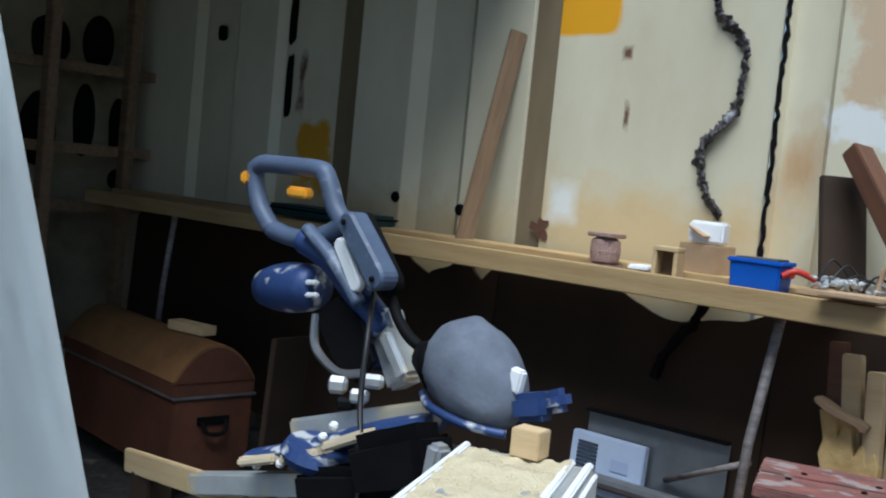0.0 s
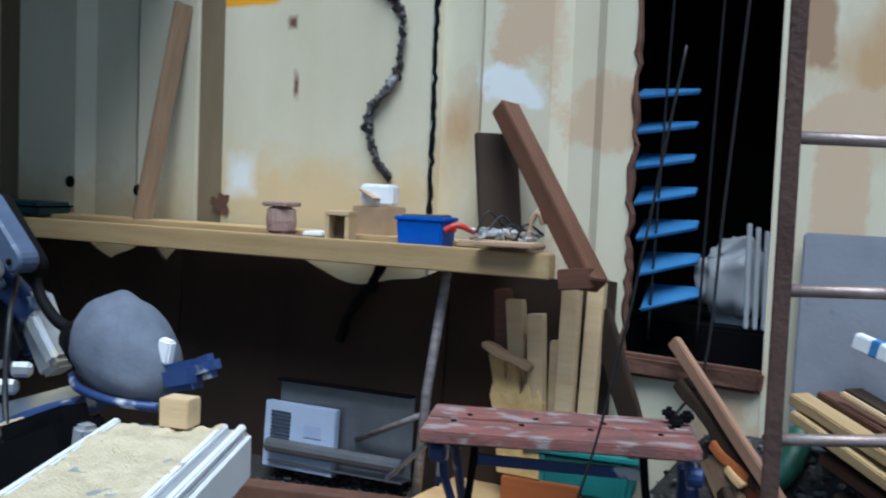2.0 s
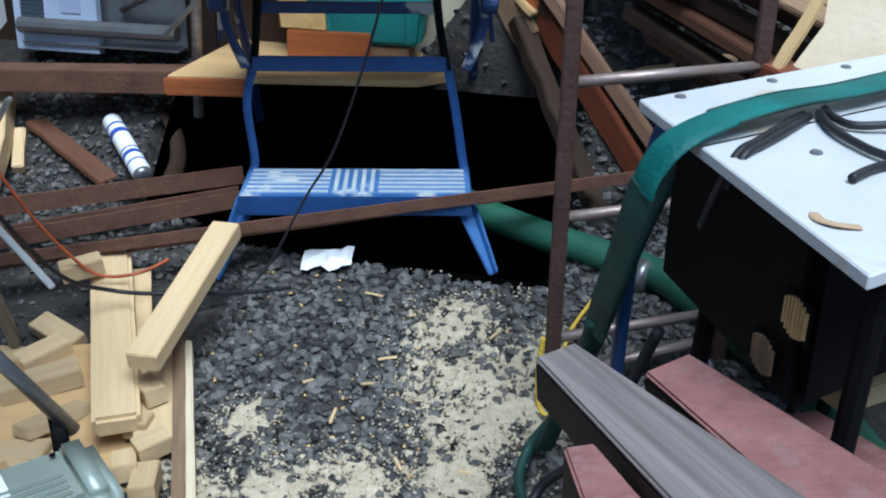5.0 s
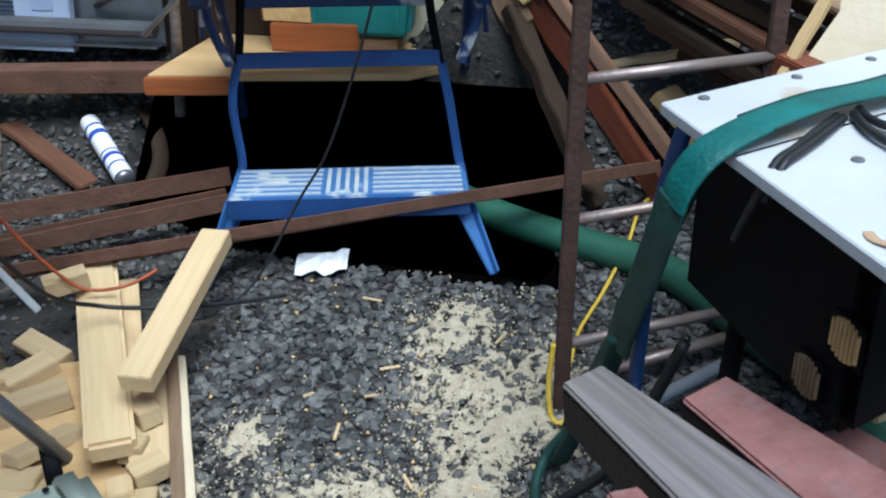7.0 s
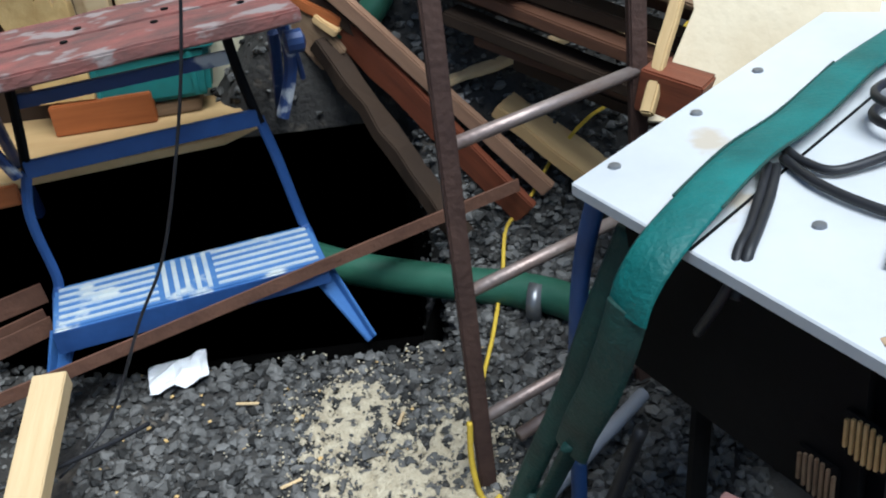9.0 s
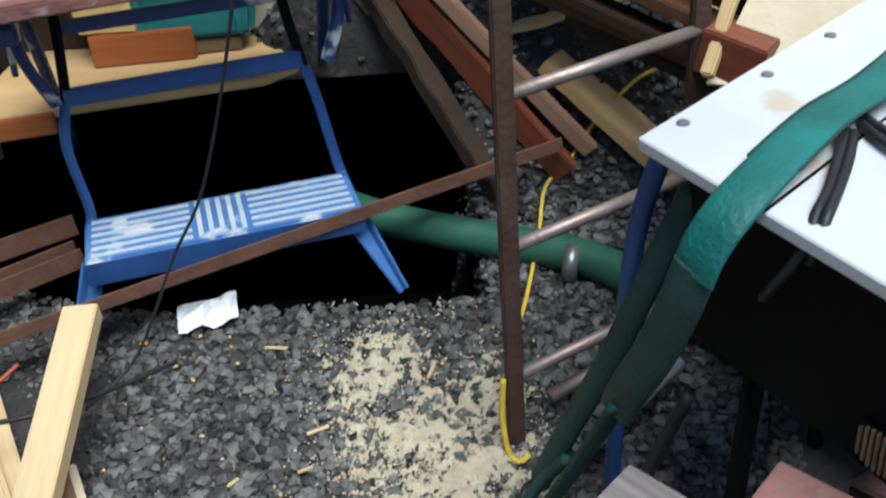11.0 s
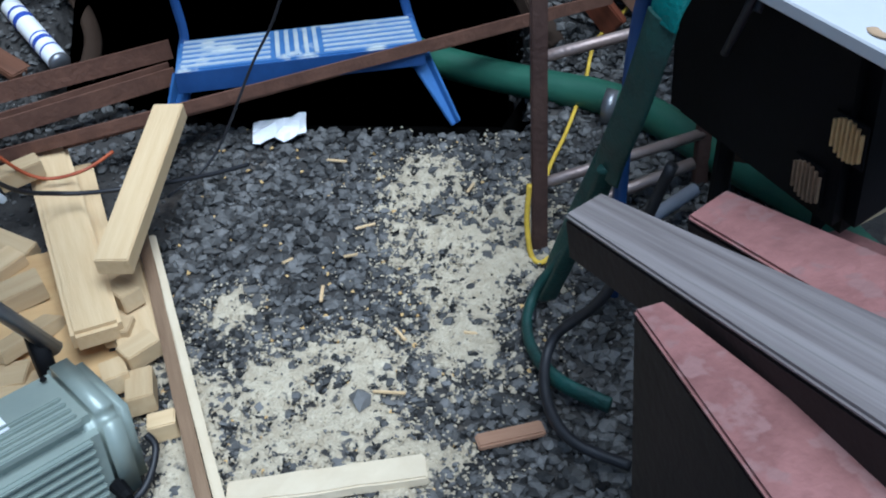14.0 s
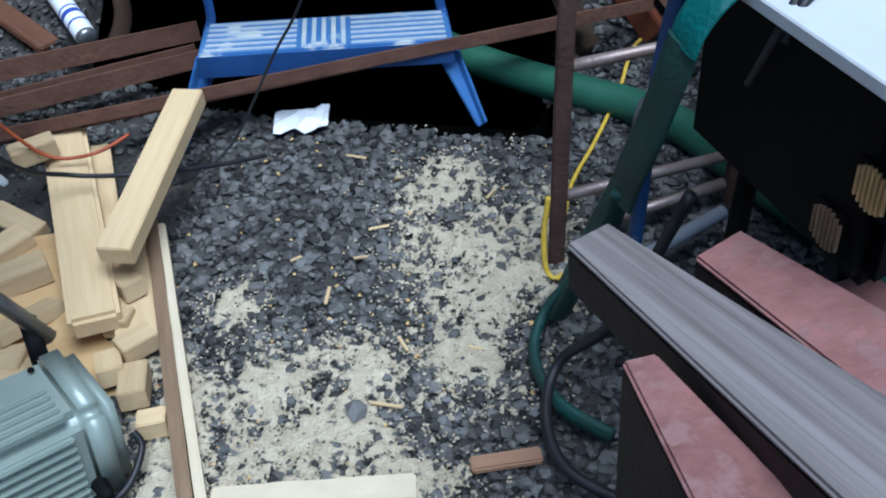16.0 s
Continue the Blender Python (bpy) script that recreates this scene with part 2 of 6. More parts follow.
def patches(m, spots):
    """Stains of their own shape on a material: (x, z, half width, half height, colour, softness, raggedness)."""
    nt = m.node_tree
    bs = nt.nodes["Principled BSDF"]
    tc = nt.nodes.new("ShaderNodeTexCoord")
    ns = nt.nodes.new("ShaderNodeTexNoise")
    ns.inputs["Scale"].default_value, ns.inputs["Detail"].default_value, ns.inputs["Roughness"].default_value = 9.0, 7.0, 0.62
    nt.links.new(tc.outputs["Object"], ns.inputs["Vector"])
    colour = bs.inputs["Base Color"].links[0].from_socket
    for x, z, rx, rz, col, edge, rag in spots:
        sub = nt.nodes.new("ShaderNodeVectorMath")
        sub.operation = "SUBTRACT"
        sub.inputs[1].default_value = (x, 0, z)
        nt.links.new(tc.outputs["Object"], sub.inputs[0])
        mul = nt.nodes.new("ShaderNodeVectorMath")
        mul.operation = "MULTIPLY"
        mul.inputs[1].default_value = (1 / rx, 0, 1 / rz)
        nt.links.new(sub.outputs[0], mul.inputs[0])
        ab = nt.nodes.new("ShaderNodeVectorMath")
        ab.operation = "ABSOLUTE"
        nt.links.new(mul.outputs[0], ab.inputs[0])
        sep = nt.nodes.new("ShaderNodeSeparateXYZ")
        nt.links.new(ab.outputs[0], sep.inputs[0])
        box = nt.nodes.new("ShaderNodeMath")
        box.operation = "SMOOTH_MAX"
        box.inputs[2].default_value = 0.6
        nt.links.new(sep.outputs[0], box.inputs[0])
        nt.links.new(sep.outputs[2], box.inputs[1])
        add = nt.nodes.new("ShaderNodeMath")
        add.operation = "MULTIPLY_ADD"
        add.inputs[1].default_value = rag * 2
        nt.links.new(ns.outputs["Fac"], add.inputs[0])
        nt.links.new(box.outputs[0], add.inputs[2])
        rp = nt.nodes.new("ShaderNodeMapRange")
        rp.inputs["From Min"].default_value, rp.inputs["From Max"].default_value = 1.0 + rag + edge, 1.0 + rag - edge
        nt.links.new(add.outputs[0], rp.inputs["Value"])
        mx = nt.nodes.new("ShaderNodeMixRGB")
        mx.inputs[2].default_value = (*col, 1)
        nt.links.new(rp.outputs[0], mx.inputs[0])
        nt.links.new(colour, mx.inputs[1])
        colour = mx.outputs[0]
    nt.links.new(colour, bs.inputs["Base Color"])


TAN, OCHRE, RUSTY, CHALK = (0.62, 0.46, 0.30), (0.80, 0.38, 0.012), (0.16, 0.08, 0.05), (0.80, 0.80, 0.76)
patches(M_WALL, [(-1.17, 1.10, 0.42, 0.17, (0.68, 0.52, 0.29), 0.35, 0.9), (-2.2, 0.95, 0.7, 0.2, (0.60, 0.47, 0.27), 0.4, 0.9), (-1.485, 1.85, 0.135, 0.092, OCHRE, 0.08, 0.12), (-2.84, 1.29, 0.10, 0.13, (0.62, 0.33, 0.03), 0.15, 0.9),
                 (-0.49, 1.68, 0.10, 0.17, TAN, 0.2, 1.4), (-0.26, 1.42, 0.13, 0.09, TAN, 0.15, 1.2), (-0.55, 1.50, 0.09, 0.05, CHALK, 0.2, 1.4), (0.40, 1.43, 0.15, 0.07, TAN, 0.12, 1.2), (0.34, 1.26, 0.06, 0.17, TAN, 0.12, 1.0), (0.27, 1.62, 0.035, 0.09, (0.40, 0.26, 0.15), 0.2, 1.0),
                 (-1.31, 1.70, 0.010, 0.012, RUSTY, 0.8, 3.0), (-1.29, 1.50, 0.006, 0.025, RUSTY, 0.8, 3.0), (-2.96, 1.60, 0.014, 0.06, RUSTY, 0.8, 3.0), (-1.50, 1.22, 0.05, 0.06, CHALK, 0.4, 0.8), (-0.42, 0.85, 0.1, 0.16, TAN, 0.3, 1.6), (0.1, 0.70, 0.06, 0.1, TAN, 0.2, 1.6)])


# ---- mesh tools ----
def part(name, bm, material, parent=None, label="", m=None, smooth=False):
    me = bpy.data.meshes.new(name)
    bm.to_mesh(me)
    bm.free()
    me.materials.append(material)
    if smooth:
        for p in me.polygons:
            p.use_smooth = True
    ob = new(name, me)
    if m is not None:
        ob.matrix_basis = m
    if parent is not None:
        ob.parent = parent
    if label:
        tagged(ob, label)
    return ob


def base_empty(name, m, label, category, group="", kind=""):
    e = new(name)
    e.empty_display_size = 0.05
    e.matrix_basis = m
    return tagged(e, label, category, group, kind)


def slab(sx, sy, sz, bevel=0.003, centre=(0, 0, 0), rough=0.0):
    bm = bmesh.new()
    bmesh.ops.create_cube(bm, size=1.0)
    for v in bm.verts:
        v.co = Vector((v.co.x * sx, v.co.y * sy, v.co.z * sz)) + Vector(centre)
    if bevel:
        bmesh.ops.bevel(bm, geom=bm.edges[:], offset=min(bevel, 0.3 * min(sx, sy, sz)), segments=2, affect="EDGES")
    if rough:
        for v in bm.verts:
            v.co += noise.noise_vector(v.co * 9.0) * rough
    return bm


def along(a, b, roll=0.0):
    """A pose whose x axis runs from a to b, at the middle."""
    a, b = Vector(a), Vector(b)
    d = (b - a).normalized()
    side = Vector((0, 0, 1)).cross(d)
    side = side.normalized() if side.length > 1e-4 else Vector((0, 1, 0))
    up = d.cross(side)
    m = Matrix((d, side, up)).transposed().to_4x4()
    return Matrix.Translation((a + b) / 2) @ m @ pose(0, 0, 0, roll)


def plank(name, a, b, w, h, material, label="", category="timber", roll=0.0, parent=None, bevel=0.003, ragged=0.0, group=""):
    n = (Vector(b) - Vector(a)).length
    bm = slab(n, w, h, bevel)
    if ragged:
        bmesh.ops.subdivide_edges(bm, edges=[e for e in bm.edges if abs(e.verts[0].co.x - e.verts[1].co.x) > 0.5 * n], cuts=8)
        for v in bm.verts:
            v.co += noise.noise_vector(v.co * 14.0) * ragged
    ob = part(name, bm, material, parent, m=along(a, b, roll))
    if parent is None:
        tagged(ob, label, category, group)
    elif label:
        tagged(ob, label)
    return ob


def smooth_path(pts, n=8):
    pts = [Vector(p) for p in pts]
    out = []
    for i in range(len(pts) - 1):
        p0, p1, p2, p3 = pts[max(i - 1, 0)], pts[i], pts[i + 1], pts[min(i + 2, len(pts) - 1)]
        for k in range(n):
            t = k / n
            out.append(0.5 * (2 * p1 + (p2 - p0) * t + (2 * p0 - 5 * p1 + 4 * p2 - p3) * t * t + (3 * p1 - p0 - 3 * p2 + p3) * t ** 3))
    return out + [pts[-1]]


def tube_bm(pts, r, sides=8, flat=1.0, curve=True, ring=0.0, steps=8):
    """A tube along pts; flat < 1 squeezes it to a band, ring gives it ridges."""
    path = smooth_path(pts, steps) if curve else [Vector(p) for p in pts]
    bm = bmesh.new()
    last, up = None, Vector((0, 0, 1))
    rows = []
    for i, p in enumerate(path):
        d = (path[min(i + 1, len(path) - 1)] - path[max(i - 1, 0)]).normalized()
        if last is None:
            up = Vector((0, 0, 1)) if abs(d.z) < 0.9 else Vector((0.7, 0.7, 0))
        up = (up - d * up.dot(d)).normalized()
        side = d.cross(up)
        rr = r * (1 + ring * (1 if i % 2 else -1))
        rows.append([bm.verts.new(p + side * math.cos(a) * rr + up * math.sin(a) * rr * flat) for a in [2 * math.pi * k / sides for k in range(sides)]])
        last = p
    for ra, rb in zip(rows, rows[1:]):
        for k in range(sides):
            bm.faces.new((ra[k], ra[(k + 1) % sides], rb[(k + 1) % sides], rb[k]))
    bm.faces.new(rows[0][::-1])
    bm.faces.new(rows[-1])
    bmesh.ops.recalc_face_normals(bm, faces=bm.faces[:])
    return bm


def tube(name, pts, r, material, label="", category="", parent=None, **kw):
    ob = part(name, tube_bm(pts, r, **kw), material, parent, smooth=True)
    if parent is None:
        tagged(ob, label, category)
    elif label:
        tagged(ob, label)
    return ob


def lathe(profile, sides=20):
    """Turned about x: profile of (x, r)."""
    bm = bmesh.new()
    rows = [[bm.verts.new((x, r * math.cos(2 * math.pi * k / sides), r * math.sin(2 * math.pi * k / sides))) for k in range(sides)] for x, r in profile]
    for ra, rb in zip(rows, rows[1:]):
        for k in range(sides):
            bm.faces.new((ra[k], ra[(k + 1) % sides], rb[(k + 1) % sides], rb[k]))
    bm.faces.new(rows[0][::-1])
    bm.faces.new(rows[-1])
    bmesh.ops.recalc_face_normals(bm, faces=bm.faces[:])
    return bm


def extrude_outline(points, thick, bevel=0.0):
    """A plate in its own x-z plane, from an outline, thick along y."""
    bm = bmesh.new()
    f = bm.faces.new([bm.verts.new((x, 0, z)) for x, z in points])
    got = bmesh.ops.extrude_face_region(bm, geom=[f])
    for v in got["geom"]:
        if isinstance(v, bmesh.types.BMVert):
            v.co.y += thick
    bmesh.ops.recalc_face_normals(bm, faces=bm.faces[:])
    if bevel:
        bmesh.ops.bevel(bm, geom=bm.edges[:], offset=bevel, segments=1, affect="EDGES")
    return bm


# ---- ground ----
def soft(t):
    t = min(max(t, 0.0), 1.0)
    return t * t * (3 - 2 * t)


def height(x, y):
    z = 0.1584 * (min(max(y, -0.6), 1.62) - 1.26)
    top = 0.34 + 0.28 * soft((x + 0.2) / 0.3)
    z += soft((y - 1.60) / 0.45) * (top - 0.057) * soft((x + 3.2) / 1.0)
    inx = soft((x + 0.80) / 0.09) * soft((0.33 + 0.25 * (1.9 - y) * 0.4 - x) / 0.09)
    iny = soft((y - 1.455 - 0.10 * soft((x + 0.2) * -2)) / 0.05) * soft((1.92 - y) / 0.06)
    z -= 1.0 * inx * iny
    return z


def lumps(x, y):
    return 0.010 * noise.noise(Vector((x * 9, y * 9, 0.3))) + 0.004 * noise.noise(Vector((x * 31, y * 31, 1.3)))


def grid_ground():
    xs = sorted(set([-60, -30, -15, -8, -5, -4] + [round(-3.4 + 0.2 * k, 3) for k in range(11)] + [round(-1.2 + 0.03 * k, 3) for k in range(80)] + [1.4, 1.8, 2.4, 4, 8, 15, 30, 60]))
    ys = sorted(set([-60, -30, -15, -8, -4, -2, -1, -0.6] + [round(-0.3 + 0.1 * k, 3) for k in range(6)] + [round(0.3 + 0.03 * k, 3) for k in range(66)] + [2.6, 3, 4, 8, 20, 60]))
    bm = bmesh.new()
    rows = [[bm.verts.new((x, y, height(x, y) + lumps(x, y))) for x in xs] for y in ys]
    for ra, rb in zip(rows, rows[1:]):
        for k in range(len(xs) - 1):
            bm.faces.new((ra[k], ra[k + 1], rb[k + 1], rb[k]))
    return bm


tagged(part("ground", grid_ground(), M_GROUND, smooth=True), "dark ballast and dirt ground rising to a bank with a pit", "ground", kind="structure")

# black shell added inside the pit, in place of its deep shade
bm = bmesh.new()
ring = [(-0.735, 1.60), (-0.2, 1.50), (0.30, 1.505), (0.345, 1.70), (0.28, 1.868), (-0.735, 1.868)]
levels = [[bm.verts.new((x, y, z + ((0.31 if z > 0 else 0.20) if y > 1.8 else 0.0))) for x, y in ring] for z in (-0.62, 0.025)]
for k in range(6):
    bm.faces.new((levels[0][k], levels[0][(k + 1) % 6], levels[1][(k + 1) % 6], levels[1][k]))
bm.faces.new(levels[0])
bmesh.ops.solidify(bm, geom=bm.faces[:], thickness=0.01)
tagged(part("pit_lining", bm, M_DARKHOLE), "black shell added inside the open pit as its darkness", "pit", kind="structure")

DUST = ((0.17, 1.29, 0.085), (0.24, 1.14, 0.10), (0.29, 1.00, 0.10), (0.28, 0.87, 0.09), (0.13, 0.80, 0.09), (0.00, 0.76, 0.09), (0.10, 0.66, 0.13), (0.02, 0.64, 0.10), (0.35, 1.2, 0.07), (-0.12, 0.72, 0.06), (-0.10, 0.60, 0.09), (0.22, 0.62, 0.09), (0.33, 1.08, 0.10), (-0.14, 0.92, 0.045), (-0.2, 0.80, 0.04))


def dusty(x, y):
    d = max(1.2 - math.hypot(x - a, y - b) / r for a, b, r in DUST)
    return d + 0.8 * noise.noise(Vector((x * 12, y * 12, 4.0))) + 1.3 * noise.noise(Vector((x * 55, y * 55, 7.0))) + 0.9 * noise.noise(Vector((x * 105, y * 105, 2.0))) + 0.10


def dust_bm():
    bm = bmesh.new()
    step, n, m = 0.0055, 132, 162
    verts = {}
    for j in range(m):
        for i in range(n):
            x, y = -0.25 + i * step, 0.50 + j * step
            verts[i, j] = bm.verts.new((x, y, height(x, y) + lumps(x, y) - 0.002 + 0.018 * min(max(dusty(x, y), -0.5), 0.9)))
    for j in range(m - 1):
        for i in range(n - 1):
            bm.faces.new((verts[i, j], verts[i + 1, j], verts[i + 1, j + 1], verts[i, j + 1]))
    low = [v for v in bm.verts if v.co.z < height(v.co.x, v.co.y) + lumps(v.co.x, v.co.y) - 0.006]
    bmesh.ops.delete(bm, geom=low, context="VERTS")
    return bm


tagged(part("sawdust", dust_bm(), M_SAWDUST, smooth=True), "pale sawdust spilled in patches over the ballast", "sawdust", kind="stuff")


def stones(name, places, material, label, category):
    """places: (x, y, z, size). Rough stones, all in one mesh."""
    phi = (1 + 5 ** 0.5) / 2
    ico = np.array([(-1, phi, 0), (1, phi, 0), (-1, -phi, 0), (1, -phi, 0), (0, -1, phi), (0, 1, phi), (0, -1, -phi), (0, 1, -phi), (phi, 0, -1), (phi, 0, 1), (-phi, 0, -1), (-phi, 0, 1)]) / 1.9
    tri = np.array([(0, 11, 5), (0, 5, 1), (0, 1, 7), (0, 7, 10), (0, 10, 11), (1, 5, 9), (5, 11, 4), (11, 10, 2), (10, 7, 6), (7, 1, 8), (3, 9, 4), (3, 4, 2), (3, 2, 6), (3, 6, 8), (3, 8, 9), (4, 9, 5), (2, 4, 11), (6, 2, 10), (8, 6, 7), (9, 8, 1)])
    rng = np.random.default_rng(len(places))
    vs, fs = [], []
    for n, (x, y, z, s) in enumerate(places):
        q = ico * rng.uniform(0.55, 1.3, (12, 1)) * np.array([1, rng.uniform(0.6, 1.0), rng.uniform(0.45, 0.8)]) * s * 0.5
        a, b = rng.uniform(0, 6.28), rng.uniform(-0.5, 0.5)
        rz = np.array([[math.cos(a), -math.sin(a), 0], [math.sin(a), math.cos(a), 0], [0, 0, 1]])
        rx = np.array([[1, 0, 0], [0, math.cos(b), -math.sin(b)], [0, math.sin(b), math.cos(b)]])
        vs.append(q @ (rz @ rx).T + (x, y, z))
        fs.append(tri + 12 * n)
    me = bpy.data.meshes.new(name)
    me.from_pydata(np.concatenate(vs).tolist(), [], np.concatenate(fs).tolist())
    me.materials.append(material)
    return tagged(new(name, me), label, category, kind="stuff")


def gravel_places():
    rng = random.Random(5)
    out = []
    for x0, x1, y0, y1, n, lo, hi in ((-0.32, 0.85, 0.45, 1.75, 15000, 0.010, 0.034), (-1.3, -0.30, 1.3, 2.0, 3200, 0.010, 0.03), (0.2, 1.5, 1.6, 2.05, 3800, 0.012, 0.032), (-1.0, 0.4, 1.45, 2.05, 1600, 0.01, 0.03), (-0.9, -0.3, 0.9, 1.3, 500, 0.008, 0.02)):
        for _ in range(n):
            x, y = rng.uniform(x0, x1), rng.uniform(y0, y1)
            d = dusty(x, y)
            if d > 0.35 and rng.random() < 0.74:
                continue
            s = lo + (hi - lo) * rng.random() ** 1.9
            out.append((x, y, height(x, y) + lumps(x, y) + s * 0.16, s))
    return out


def M_by_island(m):
    nt = m.node_tree
    geo = nt.nodes.new("ShaderNodeNewGeometry")
    bs = nt.nodes["Principled BSDF"]
    old = bs.inputs["Base Color"].links[0].from_socket
    hsv = nt.nodes.new("ShaderNodeHueSaturation")
    mr = nt.nodes.new("ShaderNodeMapRange")
    mr.inputs["To Min"].default_value, mr.inputs["To Max"].default_value = 0.15, 2.3
    nt.links.new(geo.outputs["Random Per Island"], mr.inputs["Value"])
    nt.links.new(mr.outputs[0], hsv.inputs["Value"])
    nt.links.new(old, hsv.inputs["Color"])
    nt.links.new(hsv.outputs[0], bs.inputs["Base Color"])


M_by_island(M_STONE)
stones("gravel", gravel_places(), M_STONE, "loose dark grey ballast stones of mixed size", "gravel")
rng = random.Random(8)
LUMPS = [(0.199, 1.196, 0.045), (0.137, 0.737, 0.05), (0.20, 1.05, 0.03), (0.18, 0.70, 0.026), (0.05, 0.86, 0.03), (-0.03, 0.72, 0.028), (0.30, 0.93, 0.022), (0.10, 0.92, 0.024)]
stones("cinder_lump", [(x, y, height(x, y) + s * 0.3, s) for x, y, s in LUMPS], M_STONE, "dark cinder lumps lying in the sawdust", "cinders")
grit, grains = [], []
while len(grit) < 5200:
    x, y = rng.uniform(-0.30, 0.48), rng.uniform(0.48, 1.5)
    if dusty(x, y) > -0.35:
        grit.append((x, y, height(x, y) + lumps(x, y) + 0.008 + rng.uniform(0, 0.004), rng.uniform(0.003, 0.010)))
while len(grains) < 4200:
    x, y = rng.uniform(-0.30, 0.48), rng.uniform(0.48, 1.5)
    if dusty(x, y) > -0.7 + 0.5 * rng.random():
        grains.append((x, y, height(x, y) + lumps(x, y) + rng.uniform(0.006, 0.016), rng.uniform(0.003, 0.008)))
stones("grit", grit, M_STONE, "fine dark grit scattered over the sawdust", "grit")
stones("sawdust_grains", grains, M_SAWDUST, "pale sawdust grains sprinkled over the ballast", "sawdust")
chips = []
for _ in range(260):
    x, y = rng.uniform(-0.3, 0.45), rng.uniform(0.5, 1.5)
    chips.append((x, y, height(x, y) + lumps(x, y) + 0.006, rng.uniform(0.005, 0.012)))
stones("wood_chips", chips, M_CHIPBOARD, "small pale wood chips strewn on the ballast", "wood chips")

# ---- back wall of folded steel sheet ----
WY = 2.05


def wall_panel(name, profile, z0, z1, material=M_WALL):
    """A folded sheet: profile of (x, depth) swept upwards, 4 mm thick."""
    bm = bmesh.new()
    zs = [z0 + (z1 - z0) * k / 6 for k in range(7)]
    for off, flip in ((0.0, False), (0.006, True)):
        rows = [[bm.verts.new((x, WY + d + off, z)) for x, d in profile] for z in zs]
        for ra, rb in zip(rows, rows[1:]):
            for k in range(len(profile) - 1):
                f = (ra[k], ra[k + 1], rb[k + 1], rb[k])
                bm.faces.new(f[::-1] if flip else f)
    return part(name, bm, material)


wall_1 = wall_panel("wall_back", [(-4.3, 0.0), (-3.75, 0), (-3.70, 0.03), (-3.45, 0.03), (-3.40, 0), (-3.12, 0), (-3.08, 0.03), (-2.70, 0.03), (-2.695, 0.035), (-2.575, 0.02), (-2.57, 0), (-2.27, 0), (-2.22, 0.05), (-2.02, 0.05), (-1.96, 0), (-1.70, 0), (-1.695, 0.018), (-1.587, 0.018), (-1.582, 0), (-1.15, 0.004), (-0.80, 0)], -0.1, 2.7)
tagged(wall_1, "cream painted folded steel wall with stains", "wall", kind="structure")
wall_2 = wall_panel("wall_back_end", [(-0.783, -0.004), (-0.78, 0.03), (-0.655, 0.03), (-0.63, -0.004), (-0.42, -0.002), (-0.37, 0.02), (-0.30, 0.02), (-0.27, 0), (-0.18, 0)], -0.1, 2.7)
tagged(wall_2, "stained cream steel sheet beside the opening", "wall", kind="structure")
wall_3 = wall_panel("wall_right", [(0.185, 0.0), (0.525, 0.0), (0.53, 0.02), (0.54, 0.02), (0.545, 0.0), (0.575, 0.0), (0.585, 0.05), (0.625, 0.05), (0.635, 0.0), (0.86, 0.0), (0.88, 0.03), (1.2, 0.03), (1.22, 0), (2.4, 0)], -0.1, 2.7)
tagged(wall_3, "cream steel sheet with tan patches", "wall", kind="structure")
wall_4 = wall_panel("wall_below_opening", [(-0.18, 0.004), (0.185, 0.004)], -0.1, 0.74)
tagged(wall_4, "cream steel sheet left below the cut opening", "wall", kind="structure")
# the inner room's darkness is put into its near-black colour
tagged(part("wall_behind_opening", slab(1.6, 0.05, 2.9, 0.0, (0.1, 3.1, 1.3)), M_DARKHOLE), "inner wall coloured near-black for the unlit room behind the opening", "wall", kind="structure")
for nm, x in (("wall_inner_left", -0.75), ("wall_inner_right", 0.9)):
    tagged(part(nm, slab(0.05, 1.0, 2.9, 0.0, (x, 2.6, 1.3)), M_DARKHOLE), "side wall coloured near-black for the unlit room", "wall", kind="structure")
tagged(part("ceiling_inner", slab(1.7, 1.1, 0.05, 0.0, (0.1, 2.6, 2.76)), M_DARKHOLE), "ceiling coloured near-black for the unlit room", "ceiling", kind="structure")
# dark left end; its roof, front wall and eave are unseen additions that shade it
tagged(part("wall_left", slab(0.06, 5.2, 2.9, 0.0, (-4.33, -0.5, 1.3)), M_ENDPANEL), "dirty cream end wall of the shed, its colour darkened for shade", "wall", kind="structure")
tagged(part("ceiling", slab(2.5, 5.2, 0.06, 0.0, (-3.1, -0.5, 2.74)), M_DARKHOLE), "unseen dark roof added to shade the shed's end", "ceiling", kind="structure")
tagged(part("wall_front", slab(1.7, 0.06, 2.9, 0.0, (-3.45, -0.75, 1.3)), M_DARKHOLE), "unseen dark front wall added to keep light off the shed's end", "wall", kind="structure")
tagged(part("ceiling_eave", slab(2.75, 1.45, 0.05, 0.0, (-2.96, 1.32, 2.36)), M_DARKHOLE), "unseen dark eave added to shade the bench's far end", "ceiling", kind="structure")


def blot(name, cx, cz, w, h, material, label, seed=0, n=28, wob=0.25, y=WY - 0.006, thick=0.003, category="paint patch", tall=1.0):
    pts = []
    for k in range(n):
        a = 2 * math.pi * k / n
        c, s = math.cos(a), math.sin(a)
        sq = 1 / max(abs(c), abs(s)) ** 0.7
        r = sq * (1 + wob * noise.noise(Vector((c * 1.7 + seed, s * 1.7, seed * 3.1))) * 1.6)
        pts.append((cx + 0.5 * w * c * r, cz + 0.5 * h * s * r))
    ob = part(name, extrude_outline(pts, thick), material, m=Matrix.Translation((0, y, 0)))
    return tagged(ob, label, category)


